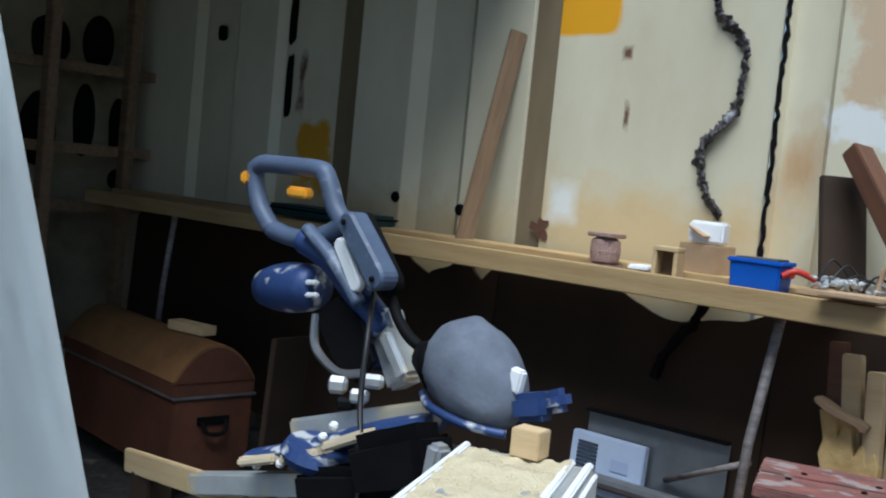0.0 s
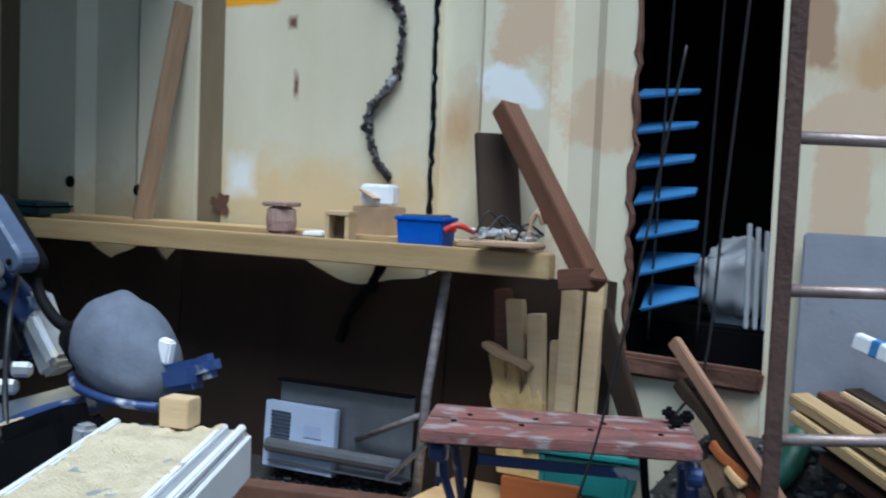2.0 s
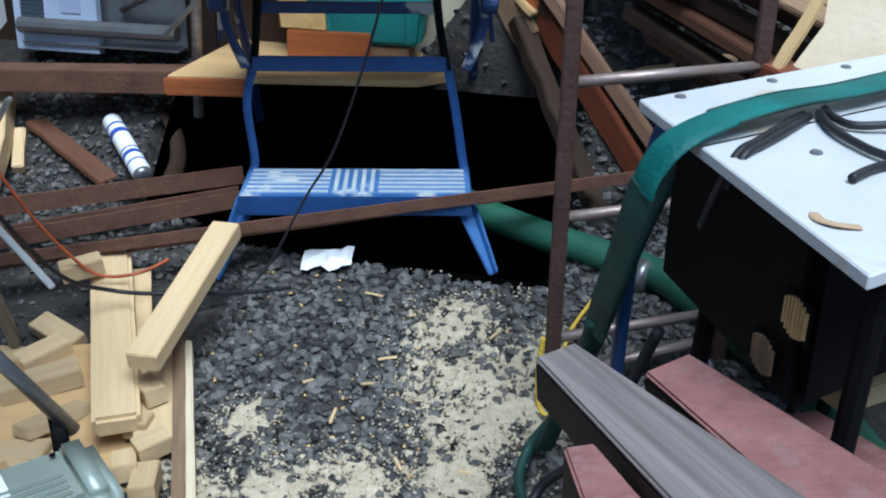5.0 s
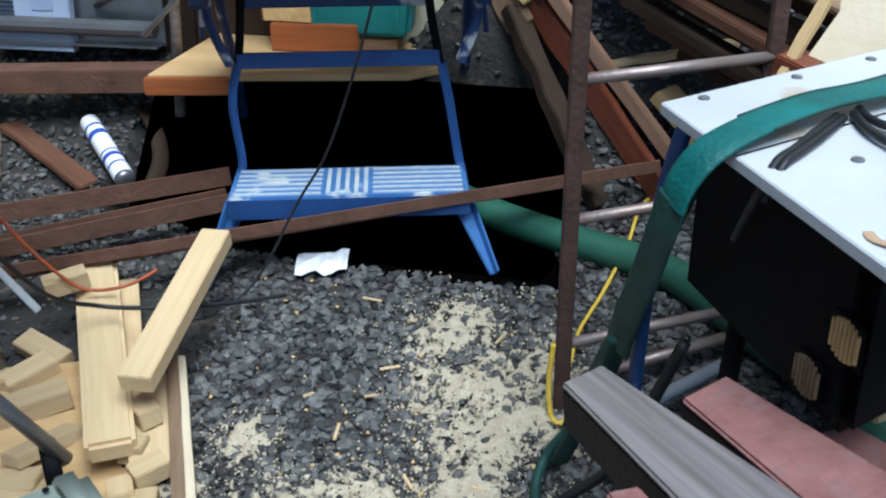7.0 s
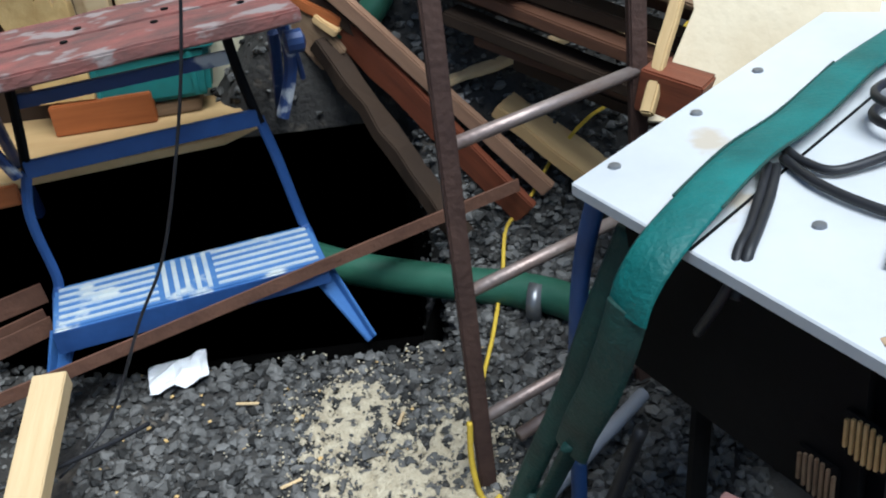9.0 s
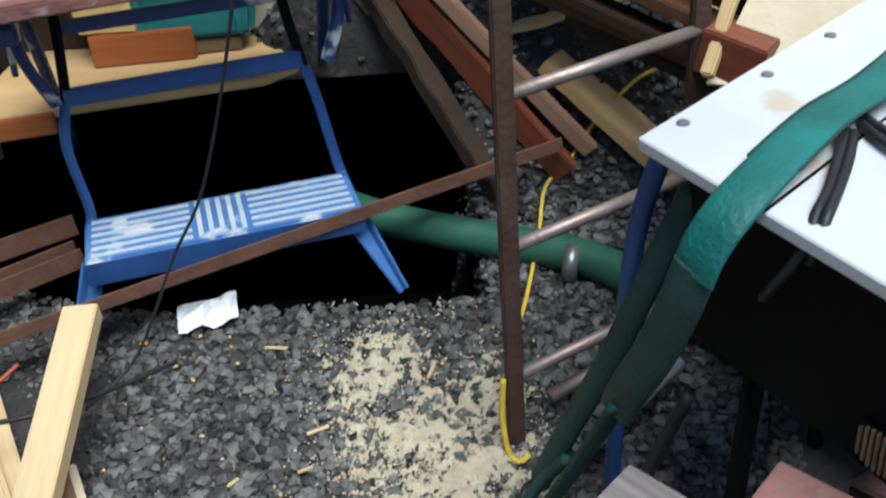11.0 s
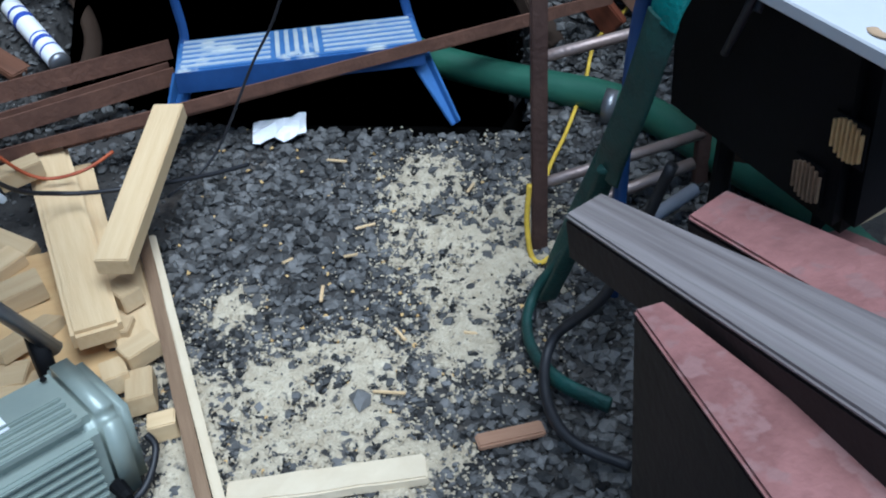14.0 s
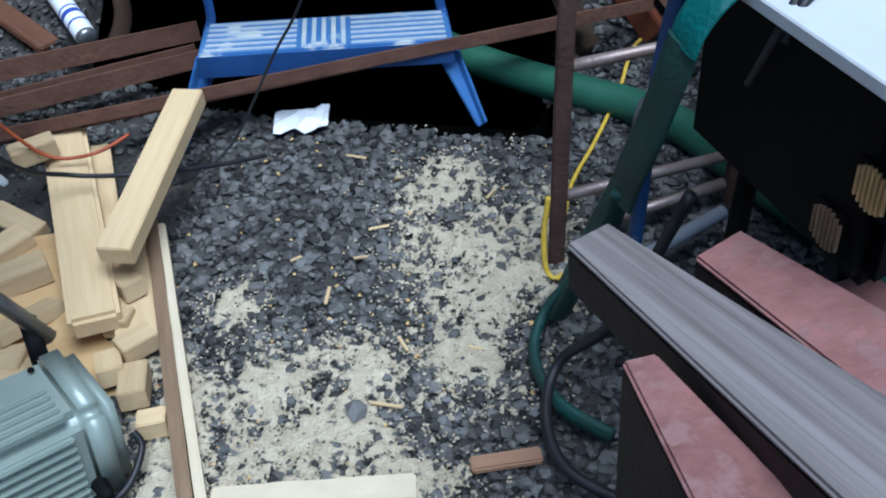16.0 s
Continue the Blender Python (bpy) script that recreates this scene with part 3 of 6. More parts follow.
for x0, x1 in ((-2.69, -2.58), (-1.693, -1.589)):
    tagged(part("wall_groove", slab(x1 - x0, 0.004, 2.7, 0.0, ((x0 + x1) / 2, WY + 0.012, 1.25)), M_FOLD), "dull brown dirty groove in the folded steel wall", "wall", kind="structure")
blot("wall_slot", -3.035, 1.58, 0.045, 0.27, M_BLACK, "long dark slot cut in the steel wall", 3, wob=0.1, category="slot", y=WY + 0.02)
for y, z, w, h, sd_ in ((1.57, 1.30, 0.20, 0.36, 1), (1.80, 1.36, 0.13, 0.36, 2), (1.98, 1.34, 0.09, 0.30, 3), (1.99, 1.08, 0.09, 0.10, 4), (1.60, 1.72, 0.22, 0.24, 5), (1.85, 1.74, 0.16, 0.28, 6)):
    bm = extrude_outline([(0.5 * w * math.cos(a) * (1 + 0.25 * noise.noise(Vector((math.cos(a), math.sin(a), sd_ * 3.3)))), 0.5 * h * math.sin(a)) for a in [2 * math.pi * k / 20 for k in range(20)]], 0.003)
    tagged(part("wall_hole", bm, M_BLACK, m=pose(-4.297, y, z, 0, 0, 90)), "ragged dark hole in the end wall", "hole", "end wall holes")
blot("wall_slot", -3.04, 1.86, 0.05, 0.2, M_BLACK, "dark slot cut higher in the steel wall", 4, wob=0.1, category="slot", y=WY + 0.02)
blot("wall_hole", -3.53, 1.81, 0.07, 0.07, M_BLACK, "round dark hole in the steel wall", 5, wob=0.1, category="hole", y=WY + 0.0)
for x, z, r in ((-2.29, 1.165, 0.022), (-1.952, 1.147, 0.022)):
    part_ob = part("wall_bolt", lathe([(-0.006, r * 0.5), (-0.004, r * 0.9), (0.004, r), (0.005, r * 0.7)], 12), M_BLACK, m=pose(x, WY - 0.004 + (0.0 if x > -2 else 0.0), z, 0, 0, 90))
    tagged(part_ob, "black bolt head in the cream wall", "bolt", "wall bolts")
blot("wall_rust_spot", -1.585, 1.118, 0.06, 0.06, M_RUST, "brown rust scab low on the wall", 6, wob=0.6, category="rust")
# sealant bead and jagged cut edge
bead = [(-1.02, 2.0), (-1.015, 1.85), (-0.985, 1.79), (-0.93, 1.75), (-0.905, 1.68), (-0.905, 1.60), (-0.925, 1.52), (-0.985, 1.46), (-1.015, 1.40), (-1.0, 1.33), (-0.975, 1.28), (-0.93, 1.22)]
bm = tube_bm([(x, WY - 0.006, z) for x, z in bead], 0.027, 10, 0.22, steps=18)
for v in bm.verts:
    v.co += noise.noise_vector(v.co * 40) * 0.014 + noise.noise_vector(v.co * 120) * 0.010
tagged(part("sealant_bead", bm, M_SEALANT, smooth=True), "thick grey sealant bead winding down the wall", "sealant")
bm = tube_bm([(-0.787, WY - 0.004, 2.4 - 0.02 * k) for k in range(65)], 0.007, 6, 1.0, curve=False)
for v in bm.verts:
    v.co.x += noise.noise(v.co * 40) * 0.010
tagged(part("cut_seam", bm, M_BLACK), "jagged black cut line between wall sheets", "seam")
bm = tube_bm([(-0.178, WY, 2.6 - 0.03 * k) for k in range(62)], 0.009, 6, 1.0, curve=False)
for v in bm.verts:
    v.co.x += noise.noise(v.co * 25) * 0.016
tagged(part("torn_edge", bm, M_RUST), "torn rusty edge of the cut sheet", "edge")
bm = slab(0.37, 0.05, 0.06, 0.01, (0.0, WY, 0.76), 0.012)
tagged(part("opening_sill", bm, M_RUST), "rusty brown sill below the cut opening", "sill")

# ---- bench ----
bench = base_empty("workbench", pose(0, 0, 0), "long pine plank workbench on steel legs along the wall", "bench")
plank("front_board", (-4.1, 1.755, 1.003), (-0.27, 1.755, 1.028), 0.045, 0.062, M_BENCH, parent=bench)
# middle board in darker wood, standing in for the shaded gap between planks
plank("top_board", (-4.1, 1.825, 1.015), (-0.47, 1.825, 1.035), 0.085, 0.02, M_OLDWOOD, parent=bench)
plank("top_board", (-4.1, 1.935, 1.03), (-0.55, 1.935, 1.05), 0.13, 0.03, M_BENCH, parent=bench)
for x, y0 in ((-0.60, 1.83), (-3.4, 1.8)):
    leg = tube("leg", [(x, y0, 1.0), (x - 0.045, y0 - 0.01, 0.65), (x - 0.07, y0 - 0.02, 0.22)], 0.014, M_GREYSTEEL, parent=bench, curve=False)
tube("brace", [(-0.64, 1.83, 0.60), (-0.95, 1.95, 0.45)], 0.009, M_GREYSTEEL, parent=bench, curve=False)
plank("end_board", (-0.46, 1.735, 1.075), (-0.30, 1.735, 1.078), 0.09, 0.012, M_CARD, "pinkish offcut board lying on the bench end", "board")
# dark boards under the bench
def dip(x):
    d = 0.09 * max(0, 1 - abs(x + 2.06) / 0.14) + 0.07 * max(0, 1 - abs(x + 1.80) / 0.07)
    d += 0.055 * soft((x + 1.32) / 0.25) * soft((-0.62 - x) / 0.2) + 0.05 * noise.noise(Vector((x * 6, 0.7, 0)))
    return d


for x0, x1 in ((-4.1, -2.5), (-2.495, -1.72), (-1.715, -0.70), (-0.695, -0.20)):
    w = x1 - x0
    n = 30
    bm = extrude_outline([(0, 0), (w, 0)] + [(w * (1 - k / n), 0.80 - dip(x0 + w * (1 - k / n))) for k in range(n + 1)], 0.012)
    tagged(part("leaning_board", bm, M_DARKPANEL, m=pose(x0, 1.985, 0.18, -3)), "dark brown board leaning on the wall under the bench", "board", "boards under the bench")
bm = tube_bm([(-0.90, WY - 0.075, 0.97), (-0.94, WY - 0.08, 0.90), (-1.0, WY - 0.085, 0.82), (-1.03, WY - 0.09, 0.74)], 0.024, 8, 0.5, steps=14)
for v in bm.verts:
    v.co += noise.noise_vector(v.co * 40) * 0.012
tagged(part("sealant_bead", bm, M_BLACK, smooth=True), "black sealant smear below the bench", "sealant")

# ---- things on the bench ----
def bz(x):
    return 1.046 + (x + 0.47) * 0.0055


spool = base_empty("twine_spool", pose(-1.16, 1.83, bz(-1.16)), "pinkish brown spool of twine on the bench", "spool")
part("winding", lathe([(0.012, 0.03), (0.02, 0.042), (0.05, 0.045), (0.08, 0.042), (0.088, 0.03)], 18), M_ROPE, spool, m=pose(0, 0, 0, 0, -90))
for z in (0.0, 0.09):
    part("flange", slab(0.085, 0.085, 0.012, 0.004, (0, 0, z + 0.006)), M_ROPE, spool)
blk = base_empty("wooden_block", pose(-0.93, 1.80, bz(-0.93), 0, 0, 12), "small wooden frame block on the bench", "block")
for dx in (-0.03, 0.03):
    part("side", slab(0.012, 0.06, 0.075, 0.002, (dx, 0, 0.0375)), M_PINE, blk)
part("top", slab(0.072, 0.06, 0.012, 0.002, (0, 0, 0.081)), M_PINE, blk)
part("back", slab(0.06, 0.01, 0.07, 0.002, (0, 0.025, 0.037)), M_OLDWOOD, blk)
boxc = base_empty("cardboard_box", pose(-0.90, 1.95, bz(-0.9), 0, 0, -8), "small brown cardboard box with a pale packet on top", "box")
part("body", slab(0.13, 0.09, 0.10, 0.003, (0, 0, 0.05)), M_CARD, boxc)
part("flap", slab(0.06, 0.05, 0.005, 0.001, (-0.06, -0.03, 0.12)), M_CARD, boxc, m=pose(0, 0, 0, 0, 25))
pk = part("packet", slab(0.10, 0.06, 0.06, 0.006, (0, 0, 0.03)), M_PAPER, m=pose(-0.90, 1.95, bz(-0.9) + 0.104, 0, 0, 10))
tagged(pk, "crumpled pale packet on the cardboard box", "packet")
bb = base_empty("parts_box", pose(-0.672, 1.83, bz(-0.7), 0, 0, 4) @ Matrix.Scale(0.76, 4), "bright blue plastic parts box on the bench", "box")
bm = slab(0.17, 0.11, 0.10, 0.006, (0, 0, 0.05))
for v in bm.verts:
    if v.co.z > 0.05:
        v.co.x *= 1.07
        v.co.y *= 1.07
part("body", bm, M_BLUEBOX, bb)
part("rim", slab(0.195, 0.13, 0.014, 0.004, (0, 0, 0.103)), M_BLUEBOX, bb)
part("filling", slab(0.15, 0.09, 0.01, 0.003, (0, 0, 0.112), 0.006), M_GALV, bb)
part("clip", slab(0.03, 0.03, 0.02, 0.004, (0.10, 0, 0.07)), M_REDPLASTIC, bb, "red clip")
tube("pliers", [(-0.60, 1.80, bz(-0.6) + 0.05), (-0.57, 1.82, bz(-0.6) + 0.065), (-0.53, 1.86, bz(-0.6) + 0.045)], 0.008, M_REDPLASTIC, "red handled pliers beside the blue box", "pliers")
tray = base_empty("fixings_tray", pose(-0.45, 1.84, bz(-0.45), 0, 0, 0), "tray of loose metal fixings and wire on the bench", "tray")
part("tray_body", slab(0.20, 0.12, 0.018, 0.004, (0, 0, 0.02)), M_CARD, tray)
hp = []
for _ in range(60):
    hp.append((rng.uniform(-0.09, 0.09), rng.uniform(-0.05, 0.05), rng.uniform(0.035, 0.06), rng.uniform(0.014, 0.03)))
st = stones("fixing_heap", hp, M_ALU, "", "")
st.parent = tray
for key in ("kind", "category"):
    if key in st:
        del st[key]
st["kind"] = "stuff"
for k in range(5):
    a = k * 1.1
    tube("wire", [(-0.06 + 0.03 * k, -0.03, 0.05), (-0.04 + 0.03 * k, 0.02 * math.sin(a), 0.085 + 0.02 * math.cos(a)), (0.0 + 0.025 * k, 0.04, 0.05)], 0.003, M_CABLE, parent=tray)
tube("hook", [(-0.37, 1.83, bz(-0.4) + 0.02), (-0.365, 1.83, bz(-0.4) + 0.08), (-0.345, 1.83, bz(-0.4) + 0.11), (-0.33, 1.83, bz(-0.4) + 0.08)], 0.008, M_CARD, "bent tan bracket standing on the bench", "bracket")
for x, y, a in ((-1.02, 1.80, 20), (-1.0, 1.84, -30), (-1.05, 1.85, 70)):
    tagged(part("small_packet", slab(0.06, 0.03, 0.012, 0.003), M_PAPER, m=pose(x, y, bz(x) + 0.018, 0, 0, a)), "small pale packet lying on the bench", "packet", "packets")
# case under the saw handle
case = base_empty("tool_case", pose(-2.45, 1.87, 1.05, 0, 0, 3), "dark green tool case lying on the bench", "case")
part("body", slab(0.55, 0.16, 0.045, 0.01, (0, 0, 0.022)), mat("dark_green_plastic", (0.01, 0.045, 0.05), (0.006, 0.03, 0.035), 0.45, 0, 8, 0.5, 0.05), case)
part("lid_edge", slab(0.56, 0.165, 0.008, 0.003, (0, 0, 0.03)), M_BLACK, case)
# leaning boards
plank("leaning_plank", (-1.785, 1.90, 1.05), (-1.735, 2.02, 1.77), 0.014, 0.062, M_OLDWOOD, "old pine plank leaning on the wall", "plank", roll=0)
bpl = base_empty("leaning_boards", pose(0, 0, 0), "brown stained board leaning beside the bench, with a dark board as its shadow", "boards")
plank("board", (-0.52, 1.97, 1.43), (-0.16, 1.76, 0.99), 0.05, 0.065, M_BROWN, parent=bpl, roll=80)
# dark board that stands in for the shadow between plank and wall
plank("board", (-0.56, 2.0, 1.36), (-0.50, 1.94, 1.06), 0.12, 0.02, M_DARKPANEL, parent=bpl)
plank("bracket", (-0.16, 1.75, 1.01), (-0.24, 1.75, 1.0), 0.06, 0.05, M_BROWN, parent=bpl)
# studs at the dark left end
for x, y in ((-4.0, 1.0), (-3.95, 1.45), (-4.05, 1.9)):
    tagged(part("stud", slab(0.07, 0.05, 2.8, 0.004, (x, y, 1.3)), M_OLDWOOD), "dark upright timber stud in the shed's corner", "stud", "studs")
for z in (0.95, 1.22, 1.6):
    tagged(part("rail", slab(0.05, 1.3, 0.05, 0.004, (-4.1, 1.45, z)), M_OLDWOOD), "dark timber rail between studs", "rail", "rails")

# ---- folding workbench over the pit ----
WA = math.atan2(0.147, 0.487)
wm = base_empty("folding_workbench", Matrix.Translation((-0.35, 1.379, 0.0)) @ Matrix.Rotation(WA, 4, "Z"), "worn blue folding workbench with a red paint-stained jaw", "workbench")


def wpart(name, bm, material, label="", m=None):
    return part(name, bm, material, wm, label, m)


JA = radians(5)
for y0, nm in ((-0.072, "front"), (0.072, "rear")):
    bm = slab(0.61, 0.138, 0.027, 0.004)
    bmesh.ops.subdivide_edges(bm, edges=[e for e in bm.edges if abs(e.verts[0].co.x - e.verts[1].co.x) > 0.4], cuts=14)
    for v in bm.verts:
        v.co += noise.noise_vector(v.co * 22.0 + Vector((0, y0 * 50, 0))) * 0.0022
    jaw = wpart("jaw", bm, M_REDJAW, "red paint-stained worn wooden jaw", m=Matrix.Translation((0.24, 0.155, 0.668)) @ Matrix.Rotation(JA, 4, "Z") @ Matrix.Translation((0, y0, 0)))
    for k in range(4):
        x = -0.24 + 0.155 * k + (0.03 if y0 > 0 else 0)
        part("peg_hole", lathe([(0, 0.007), (0.002, 0.007)], 10), M_BLACK, jaw, m=pose(x, -0.035 if y0 > 0 else 0.04, 0.0145, 0, -90))
for x, y, z, a in ((0.0, 0.0, 0.0, 10), (0.025, 0.02, 0.008, 50), (-0.015, 0.03, 0.012, 80)):
    part("clamp_knob", slab(0.035, 0.03, 0.028, 0.009, (0, 0, 0), 0.004), M_BLACK, jaw, m=pose(0.265 + x, -0.01 + y, 0.028 + z, 0, 0, a))
step = wpart("step", slab(0.51, 0.165, 0.022, 0.004, (0.255, 0.0825, 0.196)), M_STEP, "scuffed ribbed blue step")
for k in range(6):
    y = 0.018 + 0.0255 * k
    for x0, x1 in ((0.012, 0.195), (0.305, 0.498)):
        part("rib", slab(x1 - x0, 0.009, 0.004, 0.001, ((x0 + x1) / 2, y, 0.208)), M_RIB, step)
for k in range(5):
    part("rib", slab(0.009, 0.14, 0.004, 0.001, (0.21 + 0.02 * k, 0.0825, 0.208)), M_RIB, step)
# front face takes a deeper blue than the top, as its shaded side
wpart("step_front", slab(0.512, 0.004, 0.045, 0.001, (0.255, -0.003, 0.182)), M_DEEPBLUE)
for x, s in ((0.0, -1), (0.51, 1)):
    wpart("leg", tube_bm([(x - 0.006 * s, 0.02, 0.185), (x - 0.008 * s, 0.14, 0.20), (x - 0.014 * s, 0.165, 0.23), (x - 0.034 * s if s > 0 else x + 0.004, 0.172, 0.36), (x - 0.052 * s if s > 0 else x + 0.024, 0.175, 0.45)], 0.0105, 8, 0.5), M_DEEPBLUE)
    wpart("upright", tube_bm([(x - 0.052 * s if s > 0 else x + 0.024, 0.176, 0.44), (x - 0.07 * s if s > 0 else x + 0.036, 0.178, 0.54), (x - 0.082 * s if s > 0 else x + 0.045, 0.18, 0.655)], 0.012, 8, 0.6), M_BLACK)
    wpart("side_frame", tube_bm([(x - 0.01 * s, 0.15, 0.45), (x + 0.025 * s, 0.15, 0.55), (x + 0.02 * s, 0.15, 0.655)], 0.014, 8, 0.6), M_NAVY)
    wpart("back_leg", tube_bm([(x + 0.01 * s, 0.2, 0.6), (x + 0.02 * s, 0.45, 0.30), (x + 0.03 * s, 0.56, 0.16)], 0.012, 8, 0.6), M_NAVY)
    wpart("strut", tube_bm([(x + 0.03 * s, 0.14, 0.64), (x + 0.05 * s, 0.2, 0.5)], 0.006, 6, 1, curve=False), M_NAVY)
    wpart("handle_hub", lathe([(-0.02, 0.012), (-0.015, 0.022), (0.015, 0.022), (0.02, 0.01)], 12), M_NAVY, m=pose(x + 0.035 * s, 0.12, 0.60))
    tip = Vector((0.560, -0.045, 0.035)) if s > 0 else Vector((-0.058, -0.03, 0.015))
    root = Vector((x - 0.02 * s, 0.045, 0.18))
    foot = plank("foot", root, tip, 0.045, 0.008, M_BLUE, parent=wm, roll=8 * s)
    for v in foot.data.vertices:
        if v.co.x > 0:
            v.co.y *= 0.45
    rim = plank("foot_flange", root + Vector((0.02 * s, 0.0, 0.004)), tip + Vector((0.004 * s, 0, 0.004)), 0.006, 0.028, M_BLUE, parent=wm)
wpart("cross_bar", slab(0.435, 0.012, 0.034, 0.002, (0.24, 0.172, 0.453)), M_DEEPBLUE)
wpart("cross_bar", slab(0.40, 0.012, 0.026, 0.002, (0.235, 0.19, 0.575)), M_NAVY)
wpart("crank", tube_bm([(-0.06, 0.1, 0.62), (-0.12, 0.12, 0.56), (-0.16, 0.14, 0.52)], 0.006, 6, 1, curve=False), M_GALV)

# ---- things in and behind the pit ----
shelf = part("orange_board", extrude_outline([(-0.64, 1.625), (-0.06, 1.765), (0.0, 1.83), (-0.10, 2.02), (-0.64, 2.0)], 0.018, 0.002), M_PLY, m=pose(0, 0, 0.384, -90))
tagged(shelf, "broad pale plywood board bridging behind the pit", "board")
plank("board_edge", (-0.645, 1.616, 0.358), (-0.455, 1.662, 0.358), 0.016, 0.042, M_ORANGEWOOD, "orange varnished batten along the plywood board", "batten")
drw = base_empty("small_drawer_box", pose(-0.335, 1.945, 0.385, 0, 0, 6), "small orange varnished drawer with a white paper inside", "drawer")
part("front", slab(0.215, 0.014, 0.068, 0.003, (0, -0.06, 0.034)), M_ORANGEWOOD, drw)
part("back", slab(0.215, 0.012, 0.062, 0.003, (0, 0.06, 0.031)), M_ORANGEWOOD, drw)
for x in (-0.101, 0.101):
    part("side", slab(0.012, 0.106, 0.064, 0.003, (x, 0, 0.032)), M_ORANGEWOOD, drw)
part("bottom", slab(0.19, 0.106, 0.006, 0.001, (0, 0, 0.012)), M_ORANGEWOOD, drw)
part("paper", slab(0.11, 0.085, 0.006, 0.002, (0.045, 0.0, 0.062)), M_PAPER, drw, "white paper sheet")
M_TEALBOX = mat("teal_plastic", (0.03, 0.22, 0.21), (0.02, 0.13, 0.13), 0.5, 0, 7, 0.8, 0.2, 30)
tb = base_empty("teal_crate", pose(-0.235, 1.955, 0.475, 0, 0, 8), "teal plastic crate behind the folding bench", "crate")
bm = slab(0.27, 0.10, 0.115, 0.012, (0, 0, 0.0))
for v in bm.verts:
    v.co.x *= 1.0 + 0.9 * v.co.z
    v.co += noise.noise_vector(v.co * 12) * 0.004
part("body", bm, M_TEALBOX, tb)
part("rim", slab(0.31, 0.12, 0.012, 0.004, (0, 0, 0.057)), M_TEALBOX, tb)
for x in (-0.1, 0.1):
    part("rib", slab(0.012, 0.008, 0.10, 0.002, (x, -0.052, 0)), M_TEALBOX, tb)
tagged(part("crate_block", slab(0.2, 0.09, 0.03, 0.003, (0, 0, 0), 0.002), M_OLDWOOD, m=pose(-0.235, 1.957, 0.401, 0, 0, 8)), "old wooden block under the teal crate", "block")
# carton with printed label, and metal tray behind it
car = base_empty("carton", pose(-1.13, 1.895, 0.335, -4, 0, 3), "pale blue printed carton leaning under the bench", "carton")
part("body", slab(0.25, 0.03, 0.20, 0.003, (0, 0.016, 0.10)), M_LABELBLUE, car)
for k in range(11):
    part("print_bar", slab(0.07, 0.002, 0.008, 0.0, (-0.065, -0.001, 0.055 + 0.0115 * k)), M_INK, car)
for x, z, w, h in ((0.05, 0.125, 0.06, 0.035), (0.05, 0.085, 0.05, 0.003)):
    bm = extrude_outline([(x - w / 2, z - h / 2), (x + w / 2, z - h / 2), (x + w / 2, z + h / 2), (x - w / 2, z + h / 2)], 0.001)
    part("print_panel", bm, mat("faint_print", (0.40, 0.46, 0.66), (0.36, 0.42, 0.6), 0.5, 0, 5, 0.4, 0), car, m=pose(0, -0.002, 0))
mt = base_empty("metal_trough", pose(-1.0, 1.915, 0.345, -3, 0, 4), "grey galvanised metal trough behind the carton", "trough")
part("back_sheet", slab(0.46, 0.006, 0.25, 0.001, (0, 0.04, 0.13)), M_GALV, mt)
part("bottom", slab(0.46, 0.06, 0.006, 0.001, (0, 0.01, 0.012)), M_GALV, mt)
part("rolled_edge", tube_bm([(-0.23, -0.02, 0.06), (0.23, -0.02, 0.06)], 0.022, 10, 1, curve=False), M_GALV, mt)
part("lip", slab(0.46, 0.03, 0.008, 0.001, (0, 0.025, 0.255)), M_BLACK, mt)
# steel channel under them
plank("steel_channel", (-1.6, 1.70, 0.28), (-0.66, 1.83, 0.315), 0.08, 0.06, M_RUST, "rusty steel channel lying before the carton", "channel")
# offcut timbers standing under the bench end
def off_x(x):
    return 0.658 + (x - 0.658) * 1.052


def off_z(z):
    return 1.143 + (z - 1.143) * 1.052



for x, z1, w, lean, mt_ in ((-0.245, 1.01, 0.05, 0.0, M_PINE), (-0.195, 0.99, 0.045, 0.01, M_PINE), (-0.30, 0.90, 0.045, -0.03, M_PINE), (-0.345, 0.93, 0.05, -0.06, M_PINE), (-0.405, 0.95, 0.045, -0.04, M_BROWN), (-0.265, 0.83, 0.05, -0.01, M_PINE)):
    n = off_z(z1) - 0.44
    bm = slab(w, 0.032, n, 0.003, (0, 0, n / 2), 0.0)
    ragged = 0.02 if mt_ is M_CHIPBOARD else 0.003
    for v in bm.verts:
        if v.co.z > n * 0.6:
            v.co.z += noise.noise(v.co * 60 + Vector((x * 50, 0, 0))) * ragged * 2
    tagged(part("offcut", bm, mt_, m=pose(off_x(x), 1.925 + 0.02 * math.sin(x * 90), 0.44, -3, math.degrees(math.atan2(lean, n)))), "pale splintered timber offcut standing under the bench end", "offcut", "standing offcuts")
bm = extrude_outline([(0.05, 0), (0.17, 0), (0.165, 0.20), (0.15, 0.235), (0.135, 0.20), (0.12, 0.255), (0.10, 0.21), (0.085, 0.285), (0.07, 0.30), (0.055, 0.25), (0.045, 0.315), (0.02, 0.325), (0.0, 0.31), (0.02, 0.24), (0.012, 0.20), (0.035, 0.13)], 0.03, 0.002)
tagged(part("offcut", bm, M_CHIPBOARD, m=pose(-0.505, 1.88, 0.455, -4)), "wide splintered yellow board standing under the bench end", "offcut", "standing offcuts")
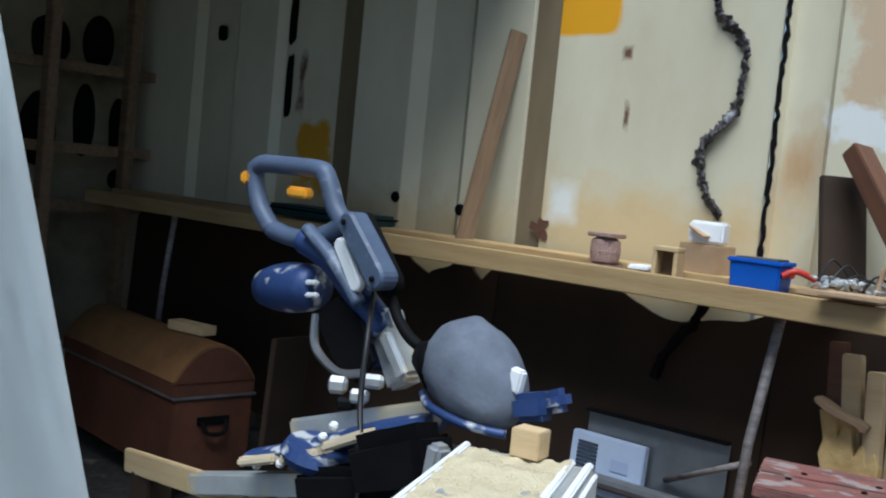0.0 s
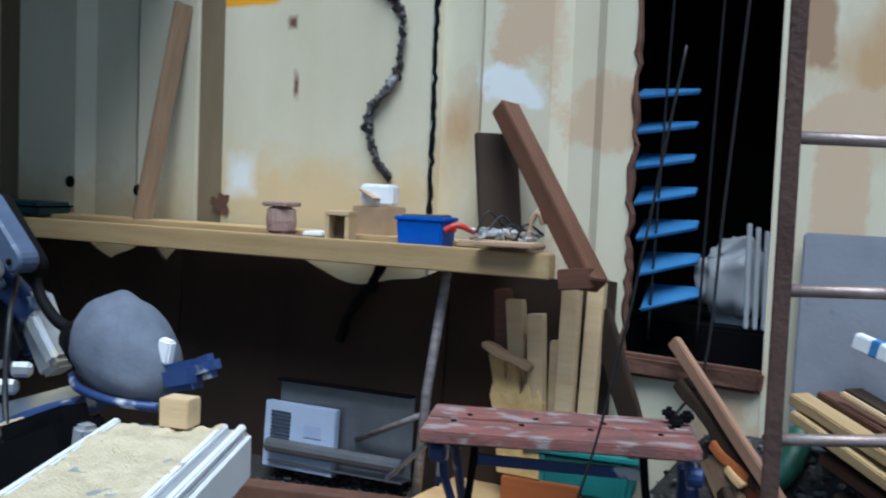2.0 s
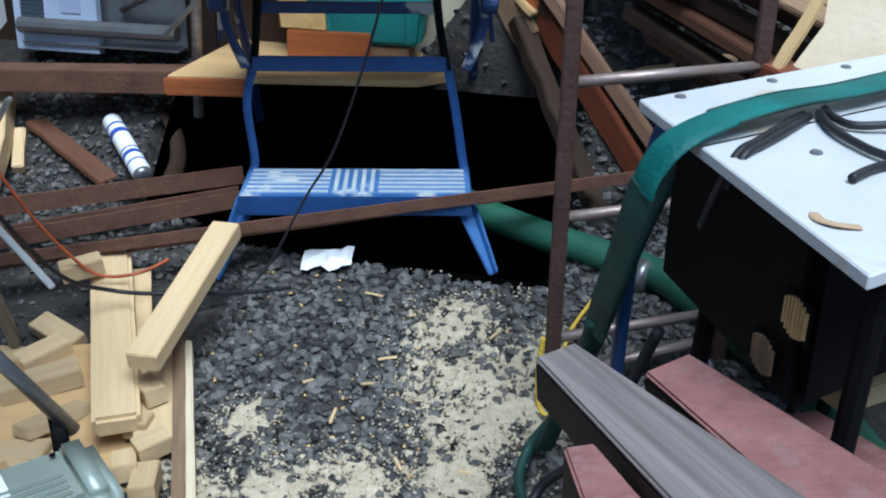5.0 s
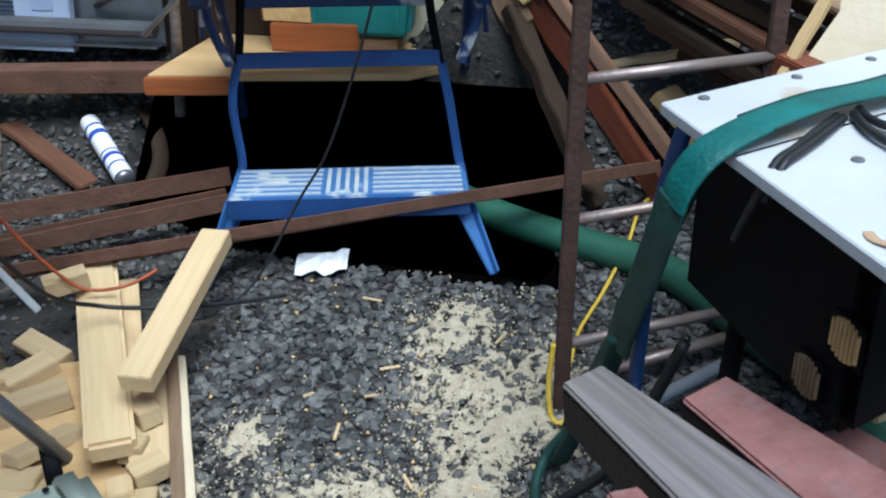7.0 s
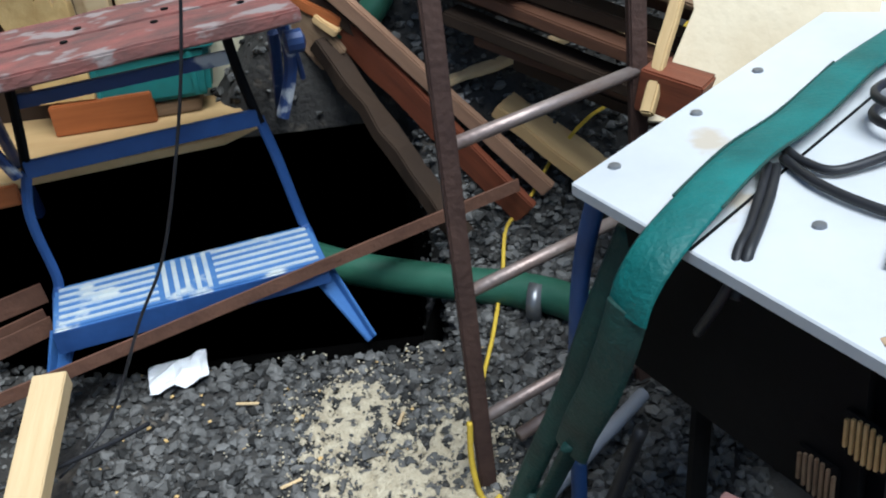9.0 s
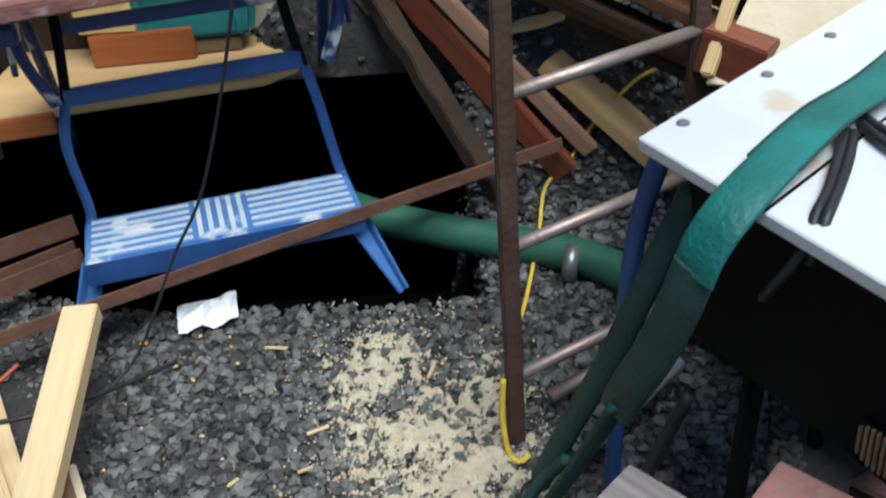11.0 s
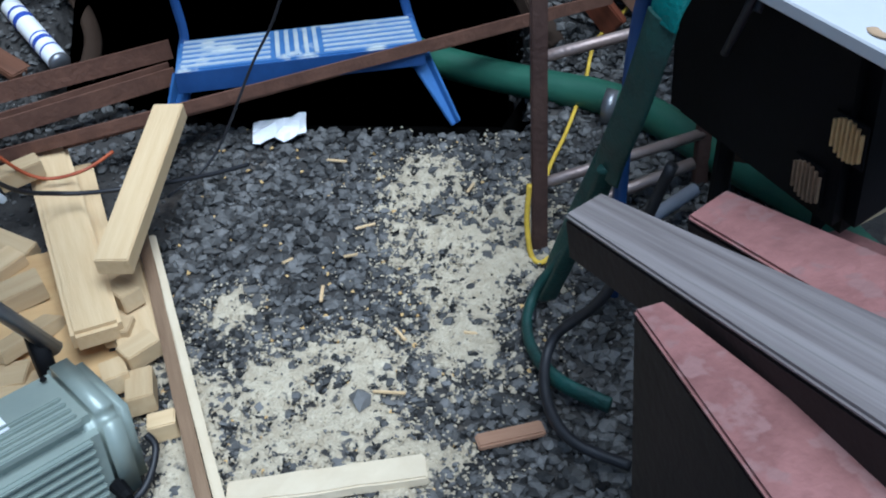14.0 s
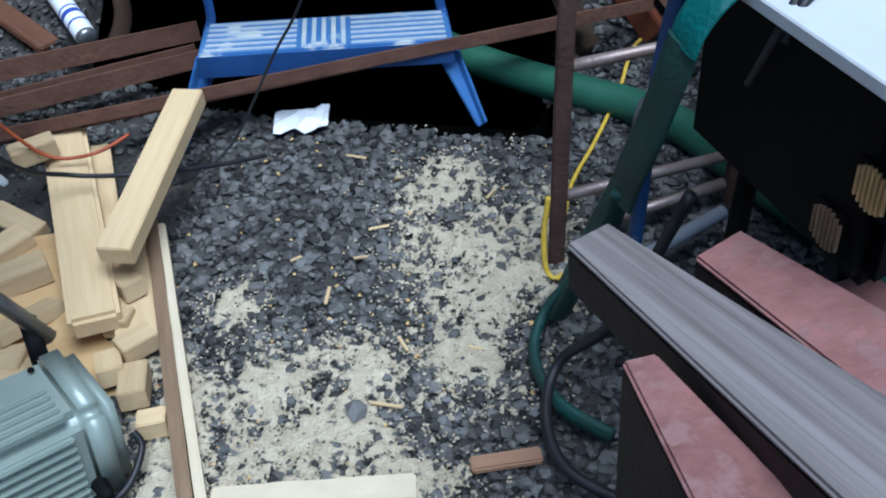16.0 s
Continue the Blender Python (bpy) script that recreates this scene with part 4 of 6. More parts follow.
plank("offcut", (-0.50, 1.86, 0.80), (-0.37, 1.885, 0.745), 0.05, 0.018, M_OLDWOOD, "split board lying on the standing offcuts", "offcut", ragged=0.008)
plank("slant_board", (-0.225, 1.985, 0.90), (-0.075, 1.93, 0.56), 0.02, 0.07, M_DARKPANEL, "dark board leaning against the sheet below the opening", "board", ragged=0.003)
# canister
ca, cb = Vector((-0.92, 1.79, 0.19)), Vector((-0.715, 1.60, 0.115))
can = base_empty("sealant_tube", along(ca, cb), "white and blue printed sealant cartridge on the rubble", "cartridge")
L = (cb - ca).length
part("tube_body", lathe([(-L / 2, 0.022), (-L / 2 + 0.004, 0.025), (L / 2 - 0.03, 0.025), (L / 2 - 0.026, 0.022)], 18), M_WHITE, can, smooth=True)
part("end_cap", lathe([(L / 2 - 0.028, 0.025), (L / 2 - 0.02, 0.026), (L / 2 - 0.012, 0.02), (L / 2 - 0.01, 0.010)], 18), M_GALV, can, smooth=True)
for x, w in ((-L * 0.34, 0.004), (-L * 0.22, 0.009), (0.02, 0.0025), (L * 0.14, 0.007), (L * 0.26, 0.003)):
    part("print_band", lathe([(x - w, 0.0256), (x + w, 0.0256)], 18), M_BLUEPRINT, can, "blue printed band")
part("bare_end", lathe([(-L / 2 - 0.03, 0.018), (-L / 2, 0.023)], 14), M_BLACK, can)
tube("dark_rag", [(-1.0, 1.86, 0.23), (-0.9, 1.88, 0.25), (-0.78, 1.84, 0.20), (-0.70, 1.74, 0.13), (-0.68, 1.62, 0.08)], 0.022, M_DARKPANEL, "dirty dark strip hanging at the pit's edge", "rag", flat=0.4)

# ---- angle irons across the front ----
def angle_iron(name, a, b, w, label):
    n = (Vector(b) - Vector(a)).length
    t = 0.005
    pts = [(-w / 2, 0), (w / 2, 0), (w / 2, t), (-w / 2 + t, t), (-w / 2 + t, w), (-w / 2, w)]
    bm = bmesh.new()
    ends = [[bm.verts.new((x, y, z)) for y, z in pts] for x in (-n / 2, n / 2)]
    for k in range(6):
        bm.faces.new((ends[0][k], ends[0][(k + 1) % 6], ends[1][(k + 1) % 6], ends[1][k]))
    bm.faces.new(ends[0][::-1])
    bm.faces.new(ends[1])
    bmesh.ops.recalc_face_normals(bm, faces=bm.faces[:])
    return tagged(part(name, bm, M_RUST, m=along(a, b)), label, "angle iron", "angle irons")


angle_iron("angle_iron", (-1.05, 1.06, 0.05), (0.52, 1.68, 0.235), 0.026, "long rusty angle iron lying across the pit's front")
angle_iron("angle_iron", (-1.05, 1.085, 0.03), (0.40, 1.68, 0.20), 0.022, "thin rusty angle iron beside the long one")
angle_iron("angle_iron", (-1.25, 1.24, 0.06), (-0.47, 1.65, 0.125), 0.045, "broad rusty angle iron by the rubble")
angle_iron("angle_iron", (-1.2, 1.08, 0.03), (-0.43, 1.555, 0.105), 0.04, "rusty angle iron ending at the folding bench")
angle_iron("angle_iron", (-1.15, 1.19, 0.03), (-0.46, 1.60, 0.105), 0.03, "rusty angle iron half hidden between the others")
# crumpled paper
bm = bmesh.new()
bmesh.ops.create_grid(bm, x_segments=7, y_segments=6, size=0.5)
for v in bm.verts:
    v.co = Vector((v.co.x * 0.115, v.co.y * 0.075, 0.02 + 0.016 * noise.noise(v.co * 4) + 0.03 * max(0, v.co.x) ** 2))
sol = bmesh.ops.solidify(bm, geom=bm.faces[:], thickness=0.001)
tagged(part("crumpled_paper", bm, M_PAPER, m=pose(-0.165, 1.43, 0.035, 8, -4, 12)), "crumpled white paper lying on the ballast", "paper")
# green corrugated hose
tube("suction_hose", [(0.04, 1.76, 0.10), (0.14, 1.70, 0.09), (0.26, 1.648, 0.082), (0.41, 1.583, 0.08), (0.50, 1.545, 0.08), (0.60, 1.48, 0.075), (0.74, 1.33, 0.055), (0.861, 1.191, 0.05), (0.935, 1.04, 0.04), (1.05, 0.85, 0.01), (1.2, 0.6, -0.03)], 0.036, M_GREENHOSE, "thick green ribbed suction hose on the ballast", "hose", sides=14, ring=0.012, steps=24)
tube("suction_hose", [(0.12, 2.0, 0.58), (0.20, 1.93, 0.52), (0.28, 1.92, 0.58), (0.3, 1.99, 0.66)], 0.03, M_GREENHOSE, "end of green hose curling at the bank", "hose", sides=12, ring=0.02, steps=16)

# ---- ladder ----
LF, LT = Vector((0.400, 1.117, -0.035)), Vector((0.406, 1.085, 2.15))
off = Vector((0.297, 0.200, 0.0))
lad = base_empty("ladder", pose(0, 0, 0), "rusty steel ladder standing on the ballast", "ladder")


def lad_at(z):
    return LF + (LT - LF) * ((z - LF.z) / (LT.z - LF.z))


for d in (Vector((0, 0, 0)), off):
    plank("stile", LF + d, LT + d, 0.028, 0.020, M_STILE, parent=lad)
for k in range(9):
    p = lad_at(0.117 + 0.241 * k)
    tube("rung", [p, p + off], 0.0105, M_RUNG, parent=lad, curve=False)
tagged(tube("twine", [(0.384, 1.108, 0.12), (0.379, 1.10, 0.05), (0.386, 1.085, -0.01), (0.402, 1.075, -0.024), (0.42, 1.085, -0.02)], 0.005, M_YELLOWCORD), "yellow twine looped round the ladder's foot", "twine")
tube("twine", [(0.402, 1.22, 0.012), (0.406, 1.32, 0.026), (0.435, 1.44, 0.045), (0.458, 1.55, 0.066), (0.472, 1.62, 0.085), (0.487, 1.69, 0.135), (0.515, 1.715, 0.16), (0.547, 1.727, 0.19), (0.575, 1.745, 0.225), (0.61, 1.765, 0.262), (0.68, 1.79, 0.32), (0.76, 1.814, 0.36), (0.95, 1.86, 0.52)], 0.0042, M_YELLOWCORD, "yellow twine trailing over the ballast and boards", "twine")

# ---- leaning brown boards right of the pit ----
plank("long_plank", (-0.026, 1.99, 0.847), (0.585, 1.715, 0.205), 0.022, 0.034, M_BROWNPALE, "long pale brown batten leaning down the bank", "batten", ragged=0.002)
plank("brown_plank", (0.0, 1.985, 0.745), (0.27, 1.895, 0.50), 0.05, 0.03, M_DARKPANEL, "dark brown broken plank leaning on the bank", "plank", ragged=0.006)
fr = base_empty("broken_crate", pose(0, 0, 0), "broken red-brown wooden crate lying at the pit's edge", "frame")
plank("rail", (0.19, 1.915, 0.545), (0.535, 1.70, 0.165), 0.022, 0.065, M_REDWOOD, parent=fr, ragged=0.004)
plank("rail", (0.15, 1.905, 0.515), (0.40, 1.695, 0.125), 0.05, 0.035, M_DARKPANEL, parent=fr, ragged=0.009)
plank("end_board", (0.10, 1.93, 0.58), (0.175, 1.90, 0.47), 0.02, 0.075, M_OLDWOOD, "pale splintered end board", parent=fr, ragged=0.004)
plank("tenon", (0.105, 1.935, 0.615), (0.205, 1.91, 0.545), 0.05, 0.026, M_ORANGEWOOD, parent=fr, ragged=0.008)
plank("tenon", (0.15, 1.905, 0.57), (0.195, 1.89, 0.53), 0.03, 0.02, M_PLY, "pale broken joint", parent=fr, ragged=0.006)
plank("pine_board", (0.515, 1.825, 0.365), (0.765, 1.68, 0.155), 0.10, 0.03, M_PLY, "orange pine board lying under the table edge", "board", ragged=0.002)
plank("pale_plank", (0.375, 1.852, 0.405), (0.66, 1.885, 0.468), 0.05, 0.014, M_PINE, "pale splintered plank lying on the ballast bank", "plank", ragged=0.006)
plank("yellow_board", (0.575, 1.925, 0.535), (0.86, 1.845, 0.42), 0.03, 0.022, M_BENCH, "yellowish board lying at the foot of the stack", "board", ragged=0.003)
tube("steel_rod", [(0.46, 1.17, 0.03), (0.68, 1.30, 0.06)], 0.012, M_RUNG, "thin steel bar on the ballast", "bar", curve=False)
tube("blue_rod", [(0.50, 1.04, 0.02), (0.68, 1.22, 0.05)], 0.013, M_GREYSHEET, "pale blue grey pipe lying on the ballast", "pipe", curve=False)

# ---- right bank: grey sheet, stacked boards, rail ----
tagged(part("grey_sheet", slab(0.265, 0.02, 0.52, 0.006, (0, 0, 0.26)), M_GREYSHEET, m=pose(0.402, 1.985, 0.62, -4, 0, 0)), "grey steel sheet leaning against the cream wall", "sheet")
sd = Vector((0.74, -0.52, -0.235))
sv = Vector((0.55, 0.80, 0.0)).normalized()
for o, z, s0, n, m_, nm in ((0.0, 0.765, 0.0, 0.36, M_BENCH, "yellowish"), (-0.012, 0.735, 0.02, 0.36, M_BENCH, "yellowish"), (0.065, 0.775, 0.02, 1.05, M_BROWN, "brown"), (0.12, 0.79, 0.05, 1.0, M_DARKPANEL, "dark"), (0.02, 0.705, 0.04, 1.05, M_DARKPANEL, "dark"), (0.01, 0.675, 0.10, 1.0, M_BROWN, "brown"), (0.05, 0.643, 0.07, 1.0, M_DARKPANEL, "dark"), (0.0, 0.612, 0.16, 0.95, M_DARKPANEL, "dark"), (0.02, 0.582, 0.22, 0.85, M_BROWN, "brown"), (0.13, 0.72, 0.0, 1.0, M_BROWN, "brown"), (0.04, 0.55, 0.30, 0.75, M_DARKPANEL, "dark")):
    a = Vector((0.305, 1.87, z)) + sv * o + sd * s0
    plank("stacked_board", a, a + sd * n + Vector((0.03 * math.sin(z * 91), 0.02 * math.cos(z * 53), 0)), 0.055, 0.026, m_, nm + " board in the stack on the bank", "board", group="stacked boards", ragged=0.0015)
plank("thin_batten", Vector((0.40, 1.86, 0.79)), Vector((0.43, 1.90, 0.78)) + sd, 0.015, 0.012, M_PINE, "thin pale batten on top of the stack", "batten")
plank("grey_board", (0.52, 1.765, 0.735), (1.08, 1.38, 0.555), 0.12, 0.012, M_OLDWOOD, "weathered grey board lying on the stacked timbers", "board")
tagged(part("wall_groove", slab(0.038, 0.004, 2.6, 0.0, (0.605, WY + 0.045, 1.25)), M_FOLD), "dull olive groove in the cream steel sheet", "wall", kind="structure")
tagged(part("corner_clamp", slab(0.05, 0.05, 0.06, 0.012, (0, 0, 0), 0.006), M_BLACK, m=pose(0.548, 1.965, 1.10, 0, 0, 20)), "black clamp on the grey sheet's top corner", "clamp")
rail = base_empty("aluminium_rail", pose(0, 0, 0), "white aluminium rail with a blue strip over the stack", "rail")
plank("rail_body", (0.415, 1.92, 0.905), (0.98, 1.70, 0.75), 0.03, 0.036, M_WHITE, parent=rail)
plank("tape", (0.452, 1.906, 0.895), (0.475, 1.897, 0.889), 0.032, 0.038, M_SLATBLUE, "blue tape", parent=rail)
tube("chrome_pipe", [(0.62, 1.92, 1.02), (0.8, 1.82, 0.92), (1.05, 1.7, 0.82)], 0.03, M_ALU, "bright metal pipe lying over the boards", "pipe")
plank("orange_box", (0.50, 1.96, 0.74), (0.62, 1.95, 0.74), 0.08, 0.07, M_ORANGEWOOD, "orange wooden box behind the stack", "box")
plank("red_board", (0.58, 1.97, 0.80), (0.9, 1.95, 0.78), 0.03, 0.08, M_ORANGEWOOD, "orange board behind the aluminium rail", "board")
bm = extrude_outline([(0, 0), (0.34, 0.0), (0.36, 0.22), (0.24, 0.30), (0.22, 0.24), (0.12, 0.36), (0.03, 0.34), (0.06, 0.2)], 0.012, 0.001)
tagged(part("ragged_board", bm, M_CREAMBOARD, m=pose(0.705, 1.27, 0.53, -38, 0, -22) @ Matrix.Scale(0.88, 4)), "broken pale board with a ragged edge behind the table", "board")
bm = extrude_outline([(0, 0), (0.5, 0.0), (0.55, 0.25), (0.3, 0.33), (0.24, 0.26), (0.1, 0.3)], 0.012, 0.001)
tagged(part("ragged_board", bm, M_CREAMBOARD, m=pose(0.93, 1.235, 0.56, -50, 0, -30) @ Matrix.Scale(0.88, 4)), "broken white board leaning behind the table", "board")

plank("yellow_batten", (0.70, 1.25, 0.55), (0.825, 1.445, 0.785), 0.020, 0.018, M_BENCH, "yellow pine batten along the broken board", "batten", ragged=0.003)
tagged(part("brown_box", slab(0.10, 0.07, 0.07, 0.003), M_REDWOOD, m=pose(0.754, 1.290, 0.565, 0, 12, -35)), "red-brown wooden box end under the broken board", "box")
tagged(part("box_support", slab(0.06, 0.06, 0.50, 0.003, (0, 0, -0.25)), M_DARKPANEL, m=pose(0.774, 1.300, 0.530, 0, 0, -35)), "dark post under the broken boards", "post")

# ---- opening: hanging blue slats and white sacks ----
sl = base_empty("hanging_slats", pose(0, 0, 0), "blue plastic slats hanging on cords in the opening", "slats")
for k in range(7):
    z = 1.475 - 0.094 * k
    x = -0.20 + 0.012 * max(0, k - 2)
    bm = slab(0.17, 0.11, 0.010, 0.003)
    for v in bm.verts:
        v.co.y *= 1.0 - 0.55 * max(0, v.co.x / 0.075) ** 2
        v.co.z += 0.02 * (v.co.x / 0.075) ** 2
    part("slat", bm, M_SLATBLUE, sl, m=pose(x + 0.035, 2.3, z, 16 + 4 * k, -3 - 1.2 * k, 6 - 2 * k))
for x in (-0.17, -0.03):
    tube("cord", [(x + 0.04, 2.27, 2.74), (x + 0.01, 2.26, 1.6), (x - 0.01, 2.26, 0.8)], 0.004, M_CABLE, parent=sl)
tagged(part("dark_crate", slab(0.7, 0.5, 0.80, 0.01), M_BLACK, m=pose(0.05, 2.62, 0.44)), "dark crate standing inside the opening", "crate")
bm = slab(0.19, 0.14, 0.24, 0.05, (0, 0, 0), 0.03)
bmesh.ops.subdivide_edges(bm, edges=bm.edges[:], cuts=3, use_grid_fill=True)
for v in bm.verts:
    v.co += noise.noise_vector(v.co * 16.0) * 0.03 + noise.noise_vector(v.co * 45.0) * 0.010
tagged(part("white_sack", bm, M_WHITETOP, m=pose(0.0, 2.5, 0.955, 0, 0, 10), smooth=True), "crumpled white plastic sack inside the opening", "sack")
for k in range(3):
    plank("white_strip", (0.05 + 0.025 * k, 2.42, 1.14 - 0.01 * k), (0.06 + 0.025 * k, 2.40, 0.84), 0.012, 0.02, M_WHITE, "white strip standing inside the opening", "strip", group="white strips")
tube("black_cable", [(0.13, 1.98, 1.9), (0.08, 2.0, 1.2), (0.06, 1.98, 0.8), (0.0, 1.95, 0.66), (0.02, 1.9, 0.62)], 0.004, M_CABLE, "thin black cable hanging from above", "cable")
tube("black_cable", [(0.16, 1.33, 1.5), (0.092, 1.33, 1.08), (0.069, 1.33, 0.95), (0.005, 1.33, 0.66), (-0.09, 1.33, 0.38), (-0.17, 1.33, 0.24), (-0.26, 1.28, 0.07), (-0.34, 1.20, 0.02)], 0.0028, M_CABLE, "thin black cable hanging before the folding bench", "cable")

# ---- white-topped machine on the right ----
C0, C1, C2 = Vector((0.538, 0.828, 0.665)), Vector((0.89, 1.20, 0.665)), Vector((0.79, 0.355, 0.665))
tabl = base_empty("machine_stand", pose(0, 0, 0), "black engine casing under a white laminate board", "machine")
bm = bmesh.new()
quad = [C0, C2, C2 + (C1 - C0) * 1.4, C0 + (C1 - C0) * 1.4]
f = bm.faces.new([bm.verts.new(p) for p in quad])
ext = bmesh.ops.extrude_face_region(bm, geom=[f])
for v in ext["geom"]:
    if isinstance(v, bmesh.types.BMVert):
        v.co.z -= 0.016
bmesh.ops.recalc_face_normals(bm, faces=bm.faces[:])
bmesh.ops.bevel(bm, geom=bm.edges[:], offset=0.002, segments=1, affect="EDGES")
top = part("board_top", bm, M_WHITETOP, tabl, "white laminate board with stains and bolts")
e1, e2 = (C1 - C0), (C2 - C0)
for a, b in ((0.12, 0.04), (0.45, 0.05), (0.75, 0.05), (0.25, 0.52), (0.7, 0.6)):
    p = C0 + e1 * a + e2 * b
    part("bolt_head", lathe([(0, 0.008), (0.003, 0.007), (0.004, 0.003)], 8), M_GALV, top, m=pose(p.x, p.y, p.z, 0, -90))
seam = C0 + e2 * 0.36
part("seam", tube_bm([seam + Vector((0, 0, 0.0005)), seam + e1 * 1.3 + Vector((0, 0, 0.0005))], 0.0022, 4, 0.4, curve=False), M_BLACK, top)
bm = bmesh.new()
low = [C0 + e1 * 0.09 + e2 * 0.06, C0 + e1 * 0.09 + e2 * 0.76, C0 + e1 * 0.95 + e2 * 0.76, C0 + e1 * 0.95 + e2 * 0.06]
f = bm.faces.new([bm.verts.new(p - Vector((0, 0, 0.017))) for p in low])
ext = bmesh.ops.extrude_face_region(bm, geom=[f])
for v in ext["geom"]:
    if isinstance(v, bmesh.types.BMVert):
        v.co.z = 0.405
bmesh.ops.recalc_face_normals(bm, faces=bm.faces[:])
bmesh.ops.bevel(bm, geom=bm.edges[:], offset=0.02, segments=2, affect="EDGES")
part("casing", bm, M_BLACK, tabl)
for a, b in ((0.14, 0.30), (0.12, 0.93), (0.9, 0.14), (0.9, 0.9)):
    p = C0 + e1 * a + e2 * b
    part("leg", tube_bm([(p.x, p.y, 0.42 if b < 0.5 else 0.65), (p.x - 0.01, p.y, 0.2), (p.x - 0.015, p.y - 0.01, height(p.x, p.y) - 0.01)], 0.013, 8, 1), M_BLACK, tabl)
n2 = e2.normalized()
for b, z in ((0.735, 0.535), (0.64, 0.46)):
    p = C0 + e1 * 0.083 + e2 * b
    vent = part("vent", slab(0.05, 0.004, 0.05, 0.001), M_BLACK, tabl, m=along(p - n2 * 0.05 + Vector((0, 0, z - p.z)), p + n2 * 0.05 + Vector((0, 0, z - p.z))))
    for k in range(7):
        # pale bars stand in for light through the slots, dimmer on the lower vent
        part("grille_bar", slab(0.0030, 0.005, 0.046 - 0.0016 * (k - 3) ** 2, 0, (-0.021 + 0.007 * k, -0.003, 0)), M_CHIPBOARD if b > 0.65 else M_OLDWOOD, vent)
# teal lay-flat hose over the board
hose = tube("lay_flat_hose", [(1.05, 1.15, 0.68), (0.912, 1.012, 0.685), (0.804, 0.884, 0.685), (0.724, 0.803, 0.688), (0.649, 0.712, 0.685), (0.600, 0.662, 0.668), (0.575, 0.650, 0.635), (0.566, 0.650, 0.605)], 0.027, M_TEAL, "flat teal delivery hose draped over the white board", "hose", sides=12, flat=0.2, steps=10)
# from the board's edge down the hose takes its shaded colour
tube("lay_flat_hose", [(0.567, 0.650, 0.612), (0.556, 0.660, 0.56), (0.540, 0.692, 0.48), (0.522, 0.735, 0.40), (0.512, 0.765, 0.34)], 0.024, M_HOSEDARK, "shade-darkened stretch of the flat hose below the board", "hose", sides=12, flat=0.25, steps=10)
for w in (-1, 1):
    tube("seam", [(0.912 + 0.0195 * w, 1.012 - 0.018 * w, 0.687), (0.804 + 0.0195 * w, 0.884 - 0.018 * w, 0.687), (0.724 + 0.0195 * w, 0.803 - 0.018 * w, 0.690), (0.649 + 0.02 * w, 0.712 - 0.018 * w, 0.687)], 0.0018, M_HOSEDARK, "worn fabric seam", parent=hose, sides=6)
tube("lay_flat_hose", [(0.515, 0.755, 0.36), (0.49, 0.82, 0.24), (0.455, 0.87, 0.12), (0.425, 0.925, 0.01)], 0.017, M_HOSEDARK, "shade-darkened green end of the draped hose", "hose", sides=8, flat=0.4, steps=8)
tube("lay_flat_hose", [(0.60, 0.82, 0.60), (0.56, 0.84, 0.48), (0.52, 0.88, 0.33), (0.47, 0.93, 0.17), (0.43, 0.975, 0.03)], 0.018, M_HOSEDARK, "second hose strand in the shade colour hanging to the ballast", "hose", sides=8, flat=0.45, steps=8)
tube("lay_flat_hose", [(0.47, 0.93, 0.12), (0.43, 0.95, 0.05), (0.40, 0.94, 0.0), (0.392, 0.89, -0.025), (0.41, 0.83, -0.035), (0.455, 0.765, -0.035), (0.53, 0.73, -0.045)], 0.016, M_HOSEDARK, "loop of shade-darkened teal hose on the ballast", "hose", sides=8, flat=0.6, steps=8)
tube("rubber_cable", [(0.60, 0.78, 0.35), (0.52, 0.80, 0.12), (0.44, 0.82, 0.01), (0.43, 0.74, -0.03), (0.47, 0.66, -0.05), (0.56, 0.62, -0.06)], 0.009, M_CABLE, "thick black cable looped under the steel sections", "cable")
tube("rubber_cable", [(0.56, 0.86, 0.45), (0.50, 0.92, 0.22), (0.445, 0.98, 0.05), (0.405, 0.98, 0.0), (0.40, 0.90, -0.02)], 0.006, M_CABLE, "black cable hanging beside the hose", "cable")
for pts in (((0.745, 0.80, 0.672), (0.718, 0.736, 0.674), (0.691, 0.677, 0.672), (0.672, 0.645, 0.668), (0.657, 0.625, 0.64), (0.640, 0.67, 0.56)),
            ((0.752, 0.795, 0.672), (0.726, 0.730, 0.674), (0.698, 0.672, 0.672), (0.678, 0.635, 0.668), (0.662, 0.618, 0.63)),
            ((0.773, 0.836, 0.672), (0.781, 0.795, 0.674), (0.808, 0.768, 0.674), (0.875, 0.784, 0.680)),
            ((0.765, 0.814, 0.672), (0.776, 0.753, 0.674), (0.800, 0.702, 0.674), (0.834, 0.662, 0.674), (0.90, 0.64, 0.676)),
            ((0.90, 0.70, 0.672), (0.822, 0.632, 0.672), (0.789, 0.583, 0.672))):
    tube("cable", pts, 0.0055, M_CABLE, "black rubber cable lying over the white board", "cable")
coil = [(0.95 + 0.07 * math.cos(a), 0.86 + 0.06 * math.sin(a), 0.67 + 0.004 * a) for a in [0.5 * k for k in range(30)]]
tube("cable_coil", coil, 0.0055, M_CABLE, "coil of black cable on the white board", "cable coil", steps=3)
# brown arc of a stain, built as a thin raised strip
tube("wood_shaving", [(0.748, 0.490, 0.664), (0.752, 0.470, 0.666), (0.768, 0.458, 0.668), (0.790, 0.462, 0.666)], 0.007, M_CARD, "curved brown stain on the white board", "shaving", flat=0.25)
